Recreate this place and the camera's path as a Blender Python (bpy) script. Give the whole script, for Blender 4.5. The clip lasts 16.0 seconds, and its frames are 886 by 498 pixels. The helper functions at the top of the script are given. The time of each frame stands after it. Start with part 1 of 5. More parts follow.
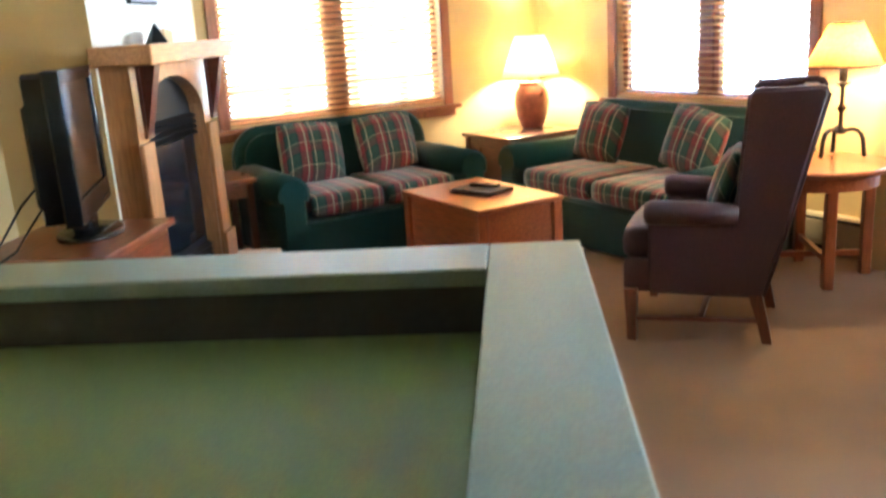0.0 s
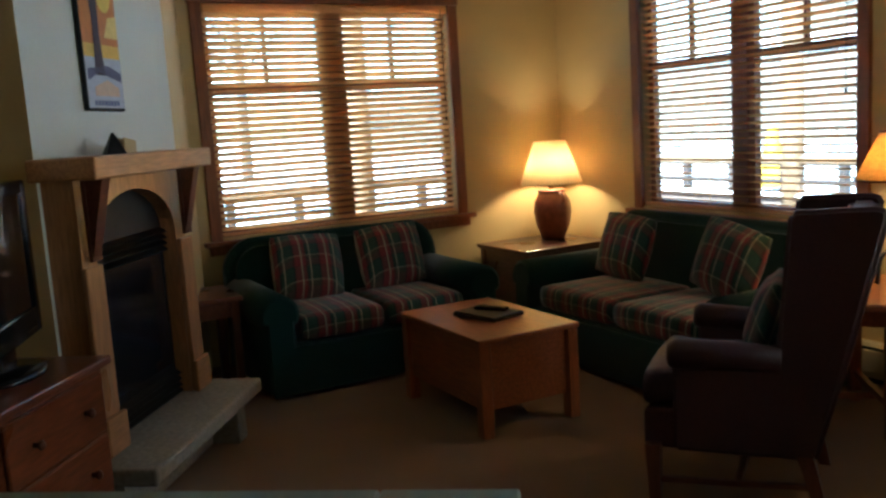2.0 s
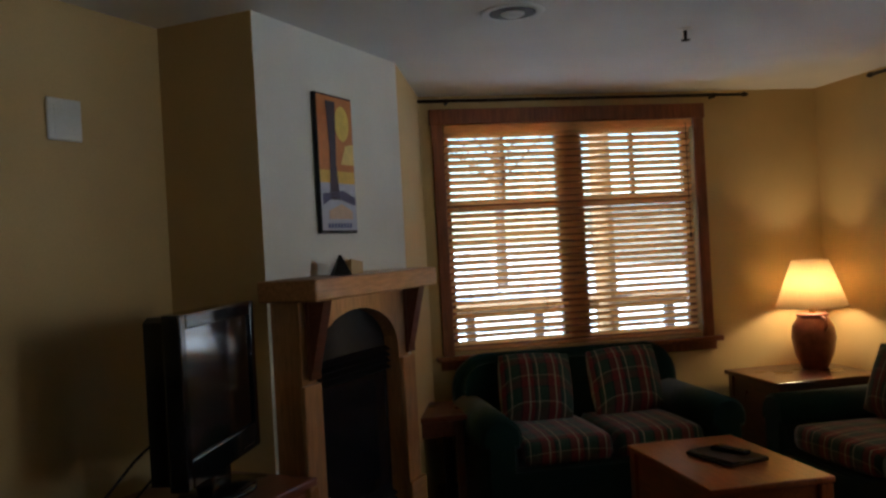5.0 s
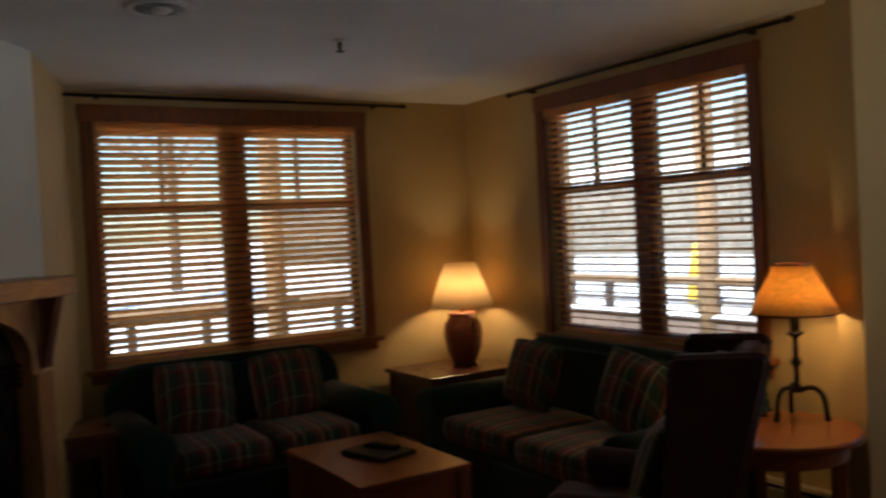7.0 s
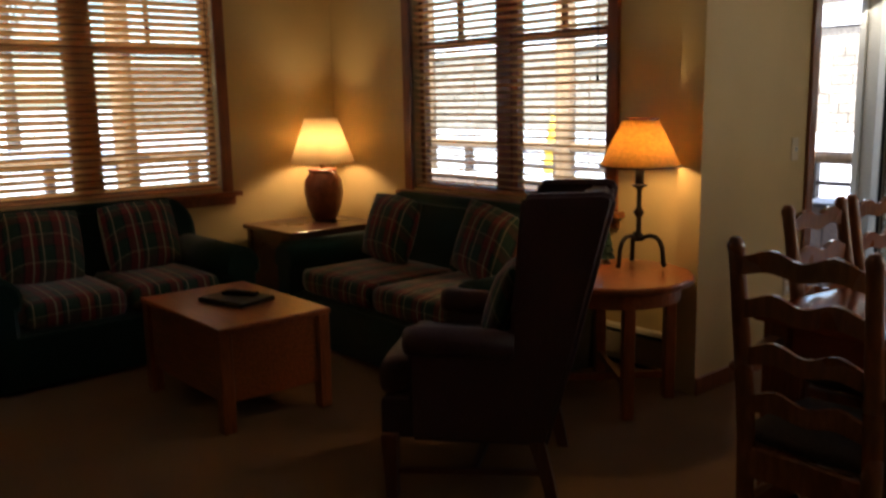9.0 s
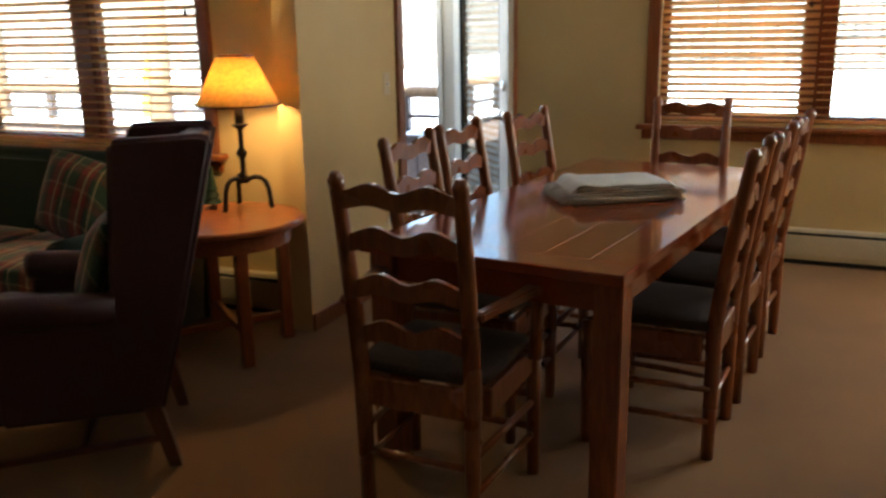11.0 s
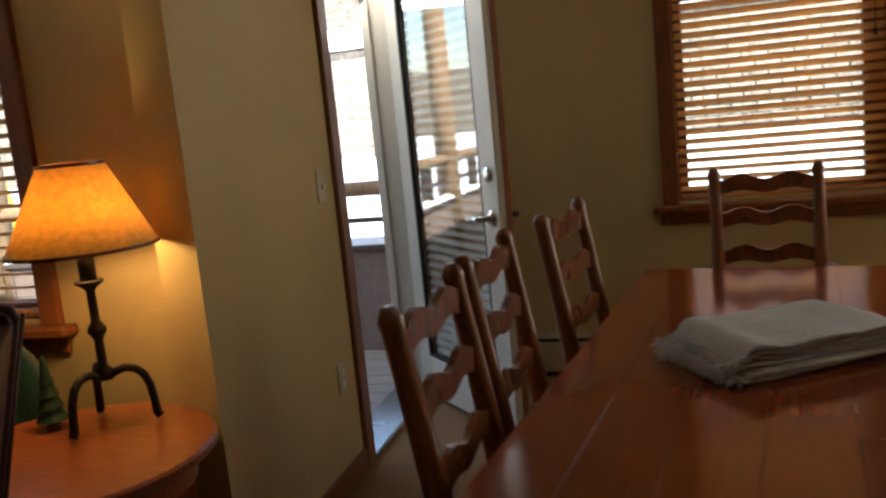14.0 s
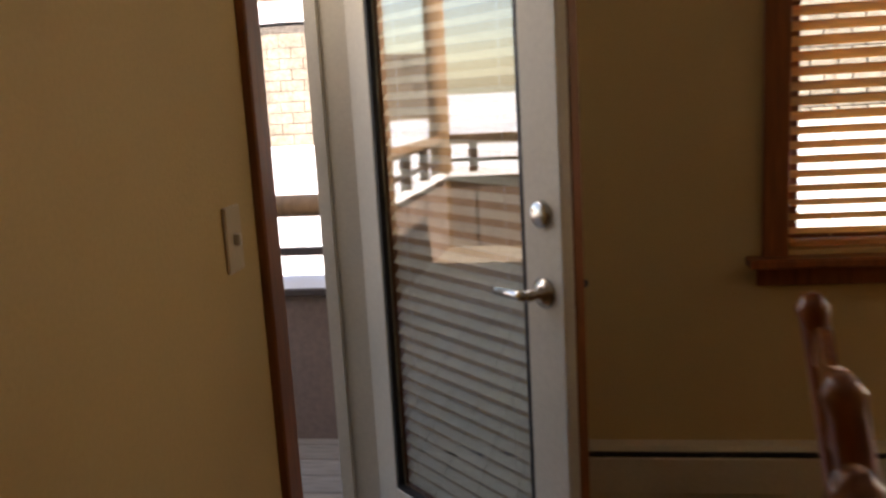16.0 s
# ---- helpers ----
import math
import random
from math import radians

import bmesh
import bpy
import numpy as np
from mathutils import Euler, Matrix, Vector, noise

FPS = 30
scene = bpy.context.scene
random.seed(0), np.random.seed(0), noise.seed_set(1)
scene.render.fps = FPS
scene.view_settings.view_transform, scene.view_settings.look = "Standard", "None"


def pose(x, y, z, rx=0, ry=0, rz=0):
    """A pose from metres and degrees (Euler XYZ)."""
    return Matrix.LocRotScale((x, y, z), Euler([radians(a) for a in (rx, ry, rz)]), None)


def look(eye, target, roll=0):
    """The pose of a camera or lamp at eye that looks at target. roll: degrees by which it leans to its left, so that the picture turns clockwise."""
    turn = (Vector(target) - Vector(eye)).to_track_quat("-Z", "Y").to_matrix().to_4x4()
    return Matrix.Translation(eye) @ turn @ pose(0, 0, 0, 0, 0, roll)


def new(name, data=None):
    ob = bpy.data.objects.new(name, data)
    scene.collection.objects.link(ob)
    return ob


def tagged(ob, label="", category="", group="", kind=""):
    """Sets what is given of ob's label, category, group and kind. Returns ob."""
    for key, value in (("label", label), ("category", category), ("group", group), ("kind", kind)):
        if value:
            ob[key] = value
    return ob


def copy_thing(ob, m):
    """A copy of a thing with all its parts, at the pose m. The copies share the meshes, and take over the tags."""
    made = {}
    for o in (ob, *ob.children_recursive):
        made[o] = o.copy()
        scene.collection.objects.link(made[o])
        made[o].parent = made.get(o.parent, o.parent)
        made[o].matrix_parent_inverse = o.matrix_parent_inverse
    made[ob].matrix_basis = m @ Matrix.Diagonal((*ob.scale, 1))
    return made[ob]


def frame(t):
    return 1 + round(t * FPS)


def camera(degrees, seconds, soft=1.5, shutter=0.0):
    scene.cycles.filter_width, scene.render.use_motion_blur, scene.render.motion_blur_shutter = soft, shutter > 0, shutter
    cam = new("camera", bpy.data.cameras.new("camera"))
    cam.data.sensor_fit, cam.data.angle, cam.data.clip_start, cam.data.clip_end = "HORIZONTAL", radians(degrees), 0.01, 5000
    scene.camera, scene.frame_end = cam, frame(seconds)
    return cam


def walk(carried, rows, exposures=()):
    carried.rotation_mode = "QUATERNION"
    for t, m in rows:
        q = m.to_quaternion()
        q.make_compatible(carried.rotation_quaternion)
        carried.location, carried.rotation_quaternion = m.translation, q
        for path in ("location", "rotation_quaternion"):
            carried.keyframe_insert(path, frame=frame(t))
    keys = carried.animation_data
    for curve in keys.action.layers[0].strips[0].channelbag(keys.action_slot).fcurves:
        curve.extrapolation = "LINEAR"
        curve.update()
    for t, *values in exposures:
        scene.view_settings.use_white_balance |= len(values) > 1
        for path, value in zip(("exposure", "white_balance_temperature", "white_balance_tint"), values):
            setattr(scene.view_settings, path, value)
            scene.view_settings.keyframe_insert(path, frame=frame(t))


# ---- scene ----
cam = camera(54.8, 16.0, soft=2.5, shutter=0.5)
PATH = [
    (0, (0.859, 0.82, 1.415), (-0.818, 1.785, 0.906), -3.7),
    (0.5, (0.787, 0.964, 1.429), (-0.913, 1.941, 1.032), -4.1),
    (1, (0.67, 1.094, 1.407), (-1.039, 2.067, 1.044), -3.8),
    (1.5, (0.608, 1.201, 1.436), (-1.116, 2.164, 1.115), -4.8),
    (2, (0.485, 1.278, 1.437), (-1.27, 2.195, 1.154), -3.6),
    (2.5, (0.386, 1.411, 1.46), (-1.448, 2.149, 1.157), -4.6),
    (3, (0.335, 1.495, 1.446), (-1.579, 2.028, 1.213), -2.7),
    (5.5, (0.407, 1.497, 1.531), (-1.555, 1.886, 1.55), -2.9),
    (6, (0.397, 1.497, 1.55), (-1.515, 2.083, 1.535), -3.5),
    (6.5, (0.396, 1.543, 1.558), (-1.431, 2.357, 1.512), -3.4),
    (7, (0.444, 1.619, 1.518), (-1.259, 2.666, 1.476), -3.0),
    (7.5, (0.448, 1.671, 1.496), (-1.146, 2.878, 1.467), -2.1),
    (8, (0.444, 1.671, 1.469), (-1.094, 2.946, 1.366), -1.2),
    (8.5, (0.449, 1.639, 1.448), (-1.068, 2.919, 1.203), -1.3),
    (9, (0.466, 1.604, 1.4), (-1.031, 2.885, 1.055), -1.1),
    (9.5, (0.483, 1.55, 1.383), (-0.867, 2.953, 0.924), -1.3),
    (10, (0.53, 1.548, 1.378), (-0.569, 3.124, 0.824), -0.9),
    (12.3, (0.158, 2.119, 1.387), (-0.457, 3.985, 1.014), -3.1),
    (12.5, (0.112, 2.181, 1.387), (-0.503, 4.049, 1.026), -3.5),
    (13, (-0.041, 2.46, 1.374), (-0.65, 4.338, 1.057), -3.2),
    (13.5, (-0.24, 2.737, 1.355), (-0.877, 4.609, 1.054), -3.2),
    (14, (-0.461, 3.039, 1.335), (-1.009, 4.936, 1.018), -5.6),
    (14.5, (-0.668, 3.33, 1.356), (-1.17, 5.248, 1.095), -3.8),
    (15, (-0.861, 3.689, 1.327), (-1.329, 5.611, 1.027), -2.4),
    (15.5, (-0.996, 4.079, 1.333), (-1.244, 6.034, 0.992), -2.7),
    (16, (-1.119, 4.454, 1.341), (-1.418, 6.399, 0.984), -3.3),
]
EXPOSURES = [(0, 5.55, 4750, -2), (0.5, 5.15, 4700, -4), (1, 4.3, 4800, -7), (1.5, 3.3, 4850, -7), (2, 2.75, 5000, -5), (3, 2.25, 5300, -1),
             (5.5, 1.8, 5650, 5), (7, 1.25, 6050, 10), (8, 1.3, 6250, 11), (9, 1.85, 6250, 10), (10, 3.05, 5850, 3), (12.5, 2.45, 6350, 7),
             (14, 1.9, 6500, 8), (15, 1.7, 6900, 11), (16, 1.65, 7900, 19)]
walk(cam, [(t, look(eye, target, roll)) for t, eye, target, roll in PATH], EXPOSURES)
LAMP_A, LAMP_B, DAY, DOOR_DAY = 3.1, 2.4, 7.0, 0.9
TILT_A, TILT_B, TILT_C, TILT_C2 = -36, -16, -31, -10

# ---- world, sun and exposure ----
world = bpy.data.worlds.new("sky")
scene.world = world
world.use_nodes = True
wn = world.node_tree
sky = wn.nodes.new("ShaderNodeTexSky")
sky.sky_type, sky.sun_disc = "NISHITA", False
sky.sun_elevation, sky.sun_rotation = radians(42), radians(160)
wn.links.new(sky.outputs["Color"], wn.nodes["Background"].inputs["Color"])
wn.nodes["Background"].inputs["Strength"].default_value = 0.15
sun = new("sun", bpy.data.lights.new("sun", "SUN"))
sun.data.energy, sun.data.angle, sun.data.color = 5.0, radians(0.6), (1.0, 0.95, 0.87)
sun.matrix_world = look((5.0, -13.7, 13.2), (0, 0, 0))


def bulb(name, x, y, z, watts, colour, size=0.05):
    ob = new(name, bpy.data.lights.new(name, "POINT"))
    ob.data.energy, ob.data.color, ob.data.shadow_soft_size = watts, colour, size
    ob.location = (x, y, z)
    return ob


NORTH = (1.6, 3.1)         # second daylight opening in the dining wall, assumed and out of view
# area lamp added in that unseen opening to brighten the dining walls
day = new("unseen_opening_daylight", bpy.data.lights.new("unseen_opening_daylight", "AREA"))
day.data.shape, day.data.size, day.data.size_y = "RECTANGLE", NORTH[1] - NORTH[0], 1.5
day.data.energy, day.data.color = DAY, (1.0, 0.86, 0.64)
day.matrix_world = look(((NORTH[0] + NORTH[1]) / 2, 7.15, 1.55), ((NORTH[0] + NORTH[1]) / 2, 4.0, 1.3))
door_day = new("door_daylight", bpy.data.lights.new("door_daylight", "AREA"))
door_day.data.shape, door_day.data.size, door_day.data.size_y = "RECTANGLE", 0.8, 0.14
door_day.data.energy, door_day.data.color = DOOR_DAY, (1.0, 0.95, 0.86)
door_day.matrix_world = look((-1.90, 6.45, 1.86), (-0.9, 6.2, 0.6))   # skylight falling in through the open balcony door
bulb("lamp_bulb", -4.66, 4.89, 1.12, LAMP_A, (1.0, 0.68, 0.34))
bulb("lamp_bulb", -1.937, 4.865, 1.155, LAMP_B, (1.0, 0.64, 0.27))


# ---- materials ----
def mat(name, colour, rough=0.6, metal=0.0, grain=30.0, amount=0.25, bump=0.1, stretch=(1, 1, 1), stain=2.5, stains=0.15, spec=0.5, vary=0.0, sheen=0.0, through_light=0.0, coat=0.0):
    m = bpy.data.materials.new(name)
    m.use_nodes = True
    n, l = m.node_tree.nodes, m.node_tree.links
    p = n["Principled BSDF"]
    p.inputs["Roughness"].default_value, p.inputs["Metallic"].default_value = rough, metal
    p.inputs["Specular IOR Level"].default_value = spec
    p.inputs["Sheen Weight"].default_value = sheen
    p.inputs["Coat Weight"].default_value = coat
    p.inputs["Coat Roughness"].default_value = 0.15
    tc, mp = n.new("ShaderNodeTexCoord"), n.new("ShaderNodeMapping")
    mp.inputs["Scale"].default_value = stretch
    l.new(tc.outputs["Object"], mp.inputs["Vector"])
    a, b = n.new("ShaderNodeTexNoise"), n.new("ShaderNodeTexNoise")
    a.inputs["Scale"].default_value, a.inputs["Detail"].default_value = grain, 6
    b.inputs["Scale"].default_value, b.inputs["Detail"].default_value = stain, 3
    l.new(mp.outputs["Vector"], a.inputs["Vector"])
    l.new(tc.outputs["Object"], b.inputs["Vector"])
    ra, rb = n.new("ShaderNodeMapRange"), n.new("ShaderNodeMapRange")
    ra.inputs["From Min"].default_value, ra.inputs["From Max"].default_value = 0.3, 0.7
    rb.inputs["From Min"].default_value, rb.inputs["From Max"].default_value = 0.3, 0.7
    ra.inputs["To Min"].default_value, ra.inputs["To Max"].default_value = 1 - amount, 1 + amount
    rb.inputs["To Min"].default_value, rb.inputs["To Max"].default_value = 1 - stains, 1 + stains
    l.new(a.outputs["Fac"], ra.inputs["Value"])
    l.new(b.outputs["Fac"], rb.inputs["Value"])
    mul = n.new("ShaderNodeMath")
    mul.operation = "MULTIPLY"
    l.new(ra.outputs["Result"], mul.inputs[0])
    l.new(rb.outputs["Result"], mul.inputs[1])
    last = mul.outputs[0]
    if vary:
        info, rv, m2 = n.new("ShaderNodeObjectInfo"), n.new("ShaderNodeMapRange"), n.new("ShaderNodeMath")
        rv.inputs["To Min"].default_value, rv.inputs["To Max"].default_value = 1 - vary, 1 + vary
        m2.operation = "MULTIPLY"
        l.new(info.outputs["Random"], rv.inputs["Value"])
        l.new(last, m2.inputs[0])
        l.new(rv.outputs["Result"], m2.inputs[1])
        last = m2.outputs[0]
    sc = n.new("ShaderNodeVectorMath")
    sc.operation = "SCALE"
    sc.inputs[0].default_value = colour
    l.new(last, sc.inputs["Scale"])
    l.new(sc.outputs["Vector"], p.inputs["Base Color"])
    rr = n.new("ShaderNodeMapRange")
    rr.inputs["To Min"].default_value, rr.inputs["To Max"].default_value = max(0.02, rough - 0.08), min(1, rough + 0.08)
    l.new(b.outputs["Fac"], rr.inputs["Value"])
    l.new(rr.outputs["Result"], p.inputs["Roughness"])
    if bump:
        bp = n.new("ShaderNodeBump")
        bp.inputs["Strength"].default_value, bp.inputs["Distance"].default_value = bump, 0.004
        l.new(a.outputs["Fac"], bp.inputs["Height"])
        l.new(bp.outputs["Normal"], p.inputs["Normal"])
    if through_light:
        tr, mix, out = n.new("ShaderNodeBsdfTranslucent"), n.new("ShaderNodeMixShader"), n["Material Output"]
        l.new(sc.outputs["Vector"], tr.inputs["Color"])
        mix.inputs["Fac"].default_value = through_light
        l.new(p.outputs["BSDF"], mix.inputs[1])
        l.new(tr.outputs["BSDF"], mix.inputs[2])
        l.new(mix.outputs["Shader"], out.inputs["Surface"])
    return m


def plaid(name):
    """Woven stripes across local x with fainter bands along z."""
    m = bpy.data.materials.new(name)
    m.use_nodes = True
    n, l = m.node_tree.nodes, m.node_tree.links
    p = n["Principled BSDF"]
    p.inputs["Roughness"].default_value, p.inputs["Sheen Weight"].default_value = 0.95, 0.3
    p.inputs["Specular IOR Level"].default_value = 0.15
    tc, sep = n.new("ShaderNodeTexCoord"), n.new("ShaderNodeSeparateXYZ")
    l.new(tc.outputs["Object"], sep.inputs["Vector"])

    def band(axis, period, stops):
        d, fr, ramp = n.new("ShaderNodeMath"), n.new("ShaderNodeMath"), n.new("ShaderNodeValToRGB")
        d.operation, fr.operation = "MULTIPLY", "FRACT"
        d.inputs[1].default_value = 1 / period
        if axis == "Z":   # runs over a cushion's front edge and on along its top
            both = n.new("ShaderNodeMath")
            l.new(sep.outputs["Y"], both.inputs[0])
            l.new(sep.outputs["Z"], both.inputs[1])
            l.new(both.outputs[0], d.inputs[0])
        else:
            l.new(sep.outputs[axis], d.inputs[0])
        l.new(d.outputs[0], fr.inputs[0])
        l.new(fr.outputs[0], ramp.inputs["Fac"])
        ramp.color_ramp.interpolation = "CONSTANT"
        e = ramp.color_ramp.elements
        while len(e) < len(stops):
            e.new(0.5)
        for k, (at, c) in zip(e, stops):
            k.position, k.color = at, (*c, 1)
        return ramp.outputs["Color"]

    green, red, tan, dark, rust = (0.026, 0.058, 0.04), (0.17, 0.026, 0.026), (0.36, 0.31, 0.19), (0.02, 0.024, 0.024), (0.12, 0.05, 0.03)
    warp = band("X", 0.16, [(0, green), (0.3, dark), (0.36, red), (0.6, tan), (0.66, red), (0.8, dark), (0.86, green), (0.95, tan)])
    weft = band("Z", 0.15, [(0, green), (0.34, dark), (0.4, red), (0.66, rust), (0.8, tan), (0.85, green)])
    mx = n.new("ShaderNodeMix")
    mx.data_type = "RGBA"
    mx.inputs["Factor"].default_value = 0.34
    l.new(warp, mx.inputs["A"])
    l.new(weft, mx.inputs["B"])
    no, hs = n.new("ShaderNodeTexNoise"), n.new("ShaderNodeHueSaturation")
    no.inputs["Scale"].default_value = 90
    mr = n.new("ShaderNodeMapRange")
    mr.inputs["To Min"].default_value, mr.inputs["To Max"].default_value = 0.6, 1.4
    l.new(tc.outputs["Object"], no.inputs["Vector"])
    l.new(no.outputs["Fac"], mr.inputs["Value"])
    l.new(mr.outputs["Result"], hs.inputs["Value"])
    l.new(mx.outputs["Result"], hs.inputs["Color"])
    l.new(hs.outputs["Color"], p.inputs["Base Color"])
    bp = n.new("ShaderNodeBump")
    bp.inputs["Strength"].default_value, bp.inputs["Distance"].default_value = 0.4, 0.003
    l.new(no.outputs["Fac"], bp.inputs["Height"])
    l.new(bp.outputs["Normal"], p.inputs["Normal"])
    return m


def glass(name, gloss=0.05, tint=(0.92, 0.95, 0.94)):
    m = bpy.data.materials.new(name)
    m.use_nodes = True
    n, l = m.node_tree.nodes, m.node_tree.links
    n.remove(n["Principled BSDF"])
    t, g, mix, f = n.new("ShaderNodeBsdfTransparent"), n.new("ShaderNodeBsdfGlossy"), n.new("ShaderNodeMixShader"), n.new("ShaderNodeLayerWeight")
    t.inputs["Color"].default_value = (*tint, 1)
    g.inputs["Roughness"].default_value = 0.01
    f.inputs["Blend"].default_value = 0.5
    pw, mr = n.new("ShaderNodeMath"), n.new("ShaderNodeMapRange")
    pw.operation, pw.inputs[1].default_value = "POWER", 4.0
    mr.inputs["To Min"].default_value, mr.inputs["To Max"].default_value = gloss, 1.0
    l.new(f.outputs["Facing"], pw.inputs[0])
    l.new(pw.outputs[0], mr.inputs["Value"])
    l.new(mr.outputs["Result"], mix.inputs["Fac"])
    l.new(t.outputs["BSDF"], mix.inputs[1])
    l.new(g.outputs["BSDF"], mix.inputs[2])
    l.new(mix.outputs["Shader"], n["Material Output"].inputs["Surface"])
    return m


def flat_ink(name, colour, rough=0.5):
    return mat(name, colour, rough, amount=0.08, bump=0.0, stains=0.08)


M_WALL = mat("painted_drywall", (0.58, 0.425, 0.2), 0.75, grain=120, amount=0.03, bump=0.25, stains=0.05, spec=0.25)
M_CHIMNEY = mat("pale_drywall", (0.72, 0.72, 0.66), 0.75, grain=110, amount=0.03, bump=0.25, stains=0.05, spec=0.25)
M_CEIL = mat("ceiling_paint", (0.78, 0.79, 0.8), 0.85, grain=160, amount=0.03, bump=0.3, stains=0.03, spec=0.2)
M_CARPET = mat("tan_carpet", (0.215, 0.107, 0.036), 0.97, grain=260, amount=0.4, bump=0.8, stain=1.8, stains=0.16, spec=0.1, sheen=0.2)
M_TRIM = mat("stained_fir", (0.23, 0.072, 0.02), 0.38, grain=12, amount=0.28, bump=0.06, stretch=(6, 6, 0.6), stains=0.12)
M_SLAT = mat("blind_wood", (0.84, 0.54, 0.25), 0.45, grain=10, amount=0.15, bump=0.03, stretch=(1, 8, 8), stains=0.08, vary=0.08, through_light=0.7)
M_OAK = mat("honey_oak", (0.29, 0.08, 0.023), 0.32, grain=9, amount=0.28, bump=0.06, stretch=(1.2, 9, 9), stains=0.12, coat=0.25)
M_MANTEL = mat("mantel_oak", (0.45, 0.22, 0.09), 0.3, grain=9, amount=0.22, bump=0.05, stretch=(1.2, 9, 9), stains=0.12, coat=0.3)
M_CHERRY = mat("cherry_wood", (0.25, 0.05, 0.013), 0.1, grain=8, amount=0.07, bump=0.0, stretch=(7, 0.8, 7), stains=0.14, coat=0.5, vary=0.07)
M_CHAIRWOOD = mat("chair_wood", (0.215, 0.065, 0.02), 0.28, grain=11, amount=0.28, bump=0.06, stretch=(5, 5, 1.2), stains=0.15, coat=0.3)
M_DARKWOOD = mat("dark_wood", (0.12, 0.034, 0.017), 0.3, grain=9, amount=0.3, bump=0.05, stretch=(1.2, 7, 7), stains=0.12, coat=0.3)
M_OAKV = mat("honey_oak_upright", (0.29, 0.08, 0.023), 0.32, grain=9, amount=0.28, bump=0.06, stretch=(9, 9, 1.2), stains=0.12, coat=0.25)
M_DARKWOODV = mat("dark_wood_upright", (0.12, 0.034, 0.017), 0.3, grain=9, amount=0.3, bump=0.05, stretch=(7, 7, 1.2), stains=0.12, coat=0.3)
M_MANTELV = mat("mantel_oak_upright", (0.45, 0.22, 0.09), 0.3, grain=9, amount=0.22, bump=0.05, stretch=(9, 9, 1.2), stains=0.12, coat=0.3)
M_CHERRYV = mat("cherry_wood_upright", (0.22, 0.058, 0.019), 0.25, grain=9, amount=0.25, bump=0.05, stretch=(8, 8, 1.0), stains=0.14, coat=0.4)
M_CHEST = mat("red_brown_oak", (0.2, 0.052, 0.017), 0.3, grain=9, amount=0.3, bump=0.06, stretch=(1.2, 9, 9), stains=0.14, coat=0.3)
M_DOORBLIND = mat("sage_mini_blind", (0.6, 0.62, 0.54), 0.5, grain=30, amount=0.06, bump=0.02, vary=0.06)
UPRIGHT = {M_OAK.name: M_OAKV, M_DARKWOOD.name: M_DARKWOODV}
M_GREEN = mat("green_upholstery", (0.005, 0.03, 0.023), 0.9, grain=220, amount=0.3, bump=0.5, stains=0.15, spec=0.2, sheen=0.25)
M_PLAID = plaid("plaid_weave")
M_LEATHER = mat("oxblood_leather", (0.05, 0.014, 0.016), 0.5, grain=140, amount=0.25, bump=0.35, stains=0.2)
M_SEATPAD = mat("dark_seat_weave", (0.05, 0.032, 0.026), 0.9, grain=150, amount=0.35, bump=0.6, stains=0.15, spec=0.2)
M_TOP = mat("grey_green_laminate", (0.21, 0.255, 0.205), 0.35, grain=220, amount=0.12, bump=0.03, stains=0.05)
M_LOWTOP = mat("olive_laminate", (0.15, 0.19, 0.055), 0.4, grain=220, amount=0.12, bump=0.03, stains=0.06)
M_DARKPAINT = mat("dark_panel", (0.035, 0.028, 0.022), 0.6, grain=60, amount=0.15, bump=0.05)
M_STONE = mat("hearth_stone", (0.29, 0.26, 0.2), 0.7, grain=45, amount=0.2, bump=0.4, stains=0.18)
M_BLACK = mat("black_metal", (0.02, 0.02, 0.022), 0.45, metal=0.6, grain=90, amount=0.2, bump=0.15)
M_FIREGLASS = mat("firebox_glass", (0.012, 0.012, 0.016), 0.12, grain=5, amount=0.1, bump=0.0)
M_TVBODY = mat("gloss_black_plastic", (0.01, 0.01, 0.011), 0.14, grain=60, amount=0.1, bump=0.02)
M_SCREEN = mat("tv_screen", (0.006, 0.006, 0.008), 0.1, grain=8, amount=0.1, bump=0.0, stains=0.05, spec=1.0, coat=1.0)
M_IRON = mat("wrought_iron", (0.035, 0.024, 0.018), 0.5, metal=0.7, grain=70, amount=0.3, bump=0.4)
M_POT = mat("terracotta_glaze", (0.24, 0.07, 0.035), 0.35, grain=25, amount=0.25, bump=0.12, stains=0.2, coat=0.2)
M_SHADE = mat("lamp_shade_linen", (0.85, 0.72, 0.5), 0.85, grain=170, amount=0.08, bump=0.2, stains=0.05, through_light=0.55)
M_SHADE_B = mat("lamp_shade_parchment", (0.8, 0.54, 0.18), 0.8, grain=60, amount=0.16, bump=0.15, stains=0.12, through_light=0.45)
M_BRASS = mat("aged_brass", (0.45, 0.3, 0.12), 0.35, metal=1.0, grain=50, amount=0.2, bump=0.1)
M_CHROME = mat("satin_nickel", (0.62, 0.62, 0.6), 0.25, metal=1.0, grain=80, amount=0.08, bump=0.02)
M_WHITE = mat("white_plastic", (0.72, 0.7, 0.64), 0.45, grain=80, amount=0.04, bump=0.03)
M_IVORY = mat("ivory_plastic", (0.55, 0.44, 0.27), 0.45, grain=80, amount=0.04, bump=0.03)
M_HEATER = mat("cream_enamel", (0.5, 0.43, 0.3), 0.45, grain=80, amount=0.05, bump=0.03, stains=0.08)
M_DOOR = mat("grey_clad_aluminium", (0.52, 0.48, 0.4), 0.42, grain=80, amount=0.05, bump=0.04, stains=0.08)
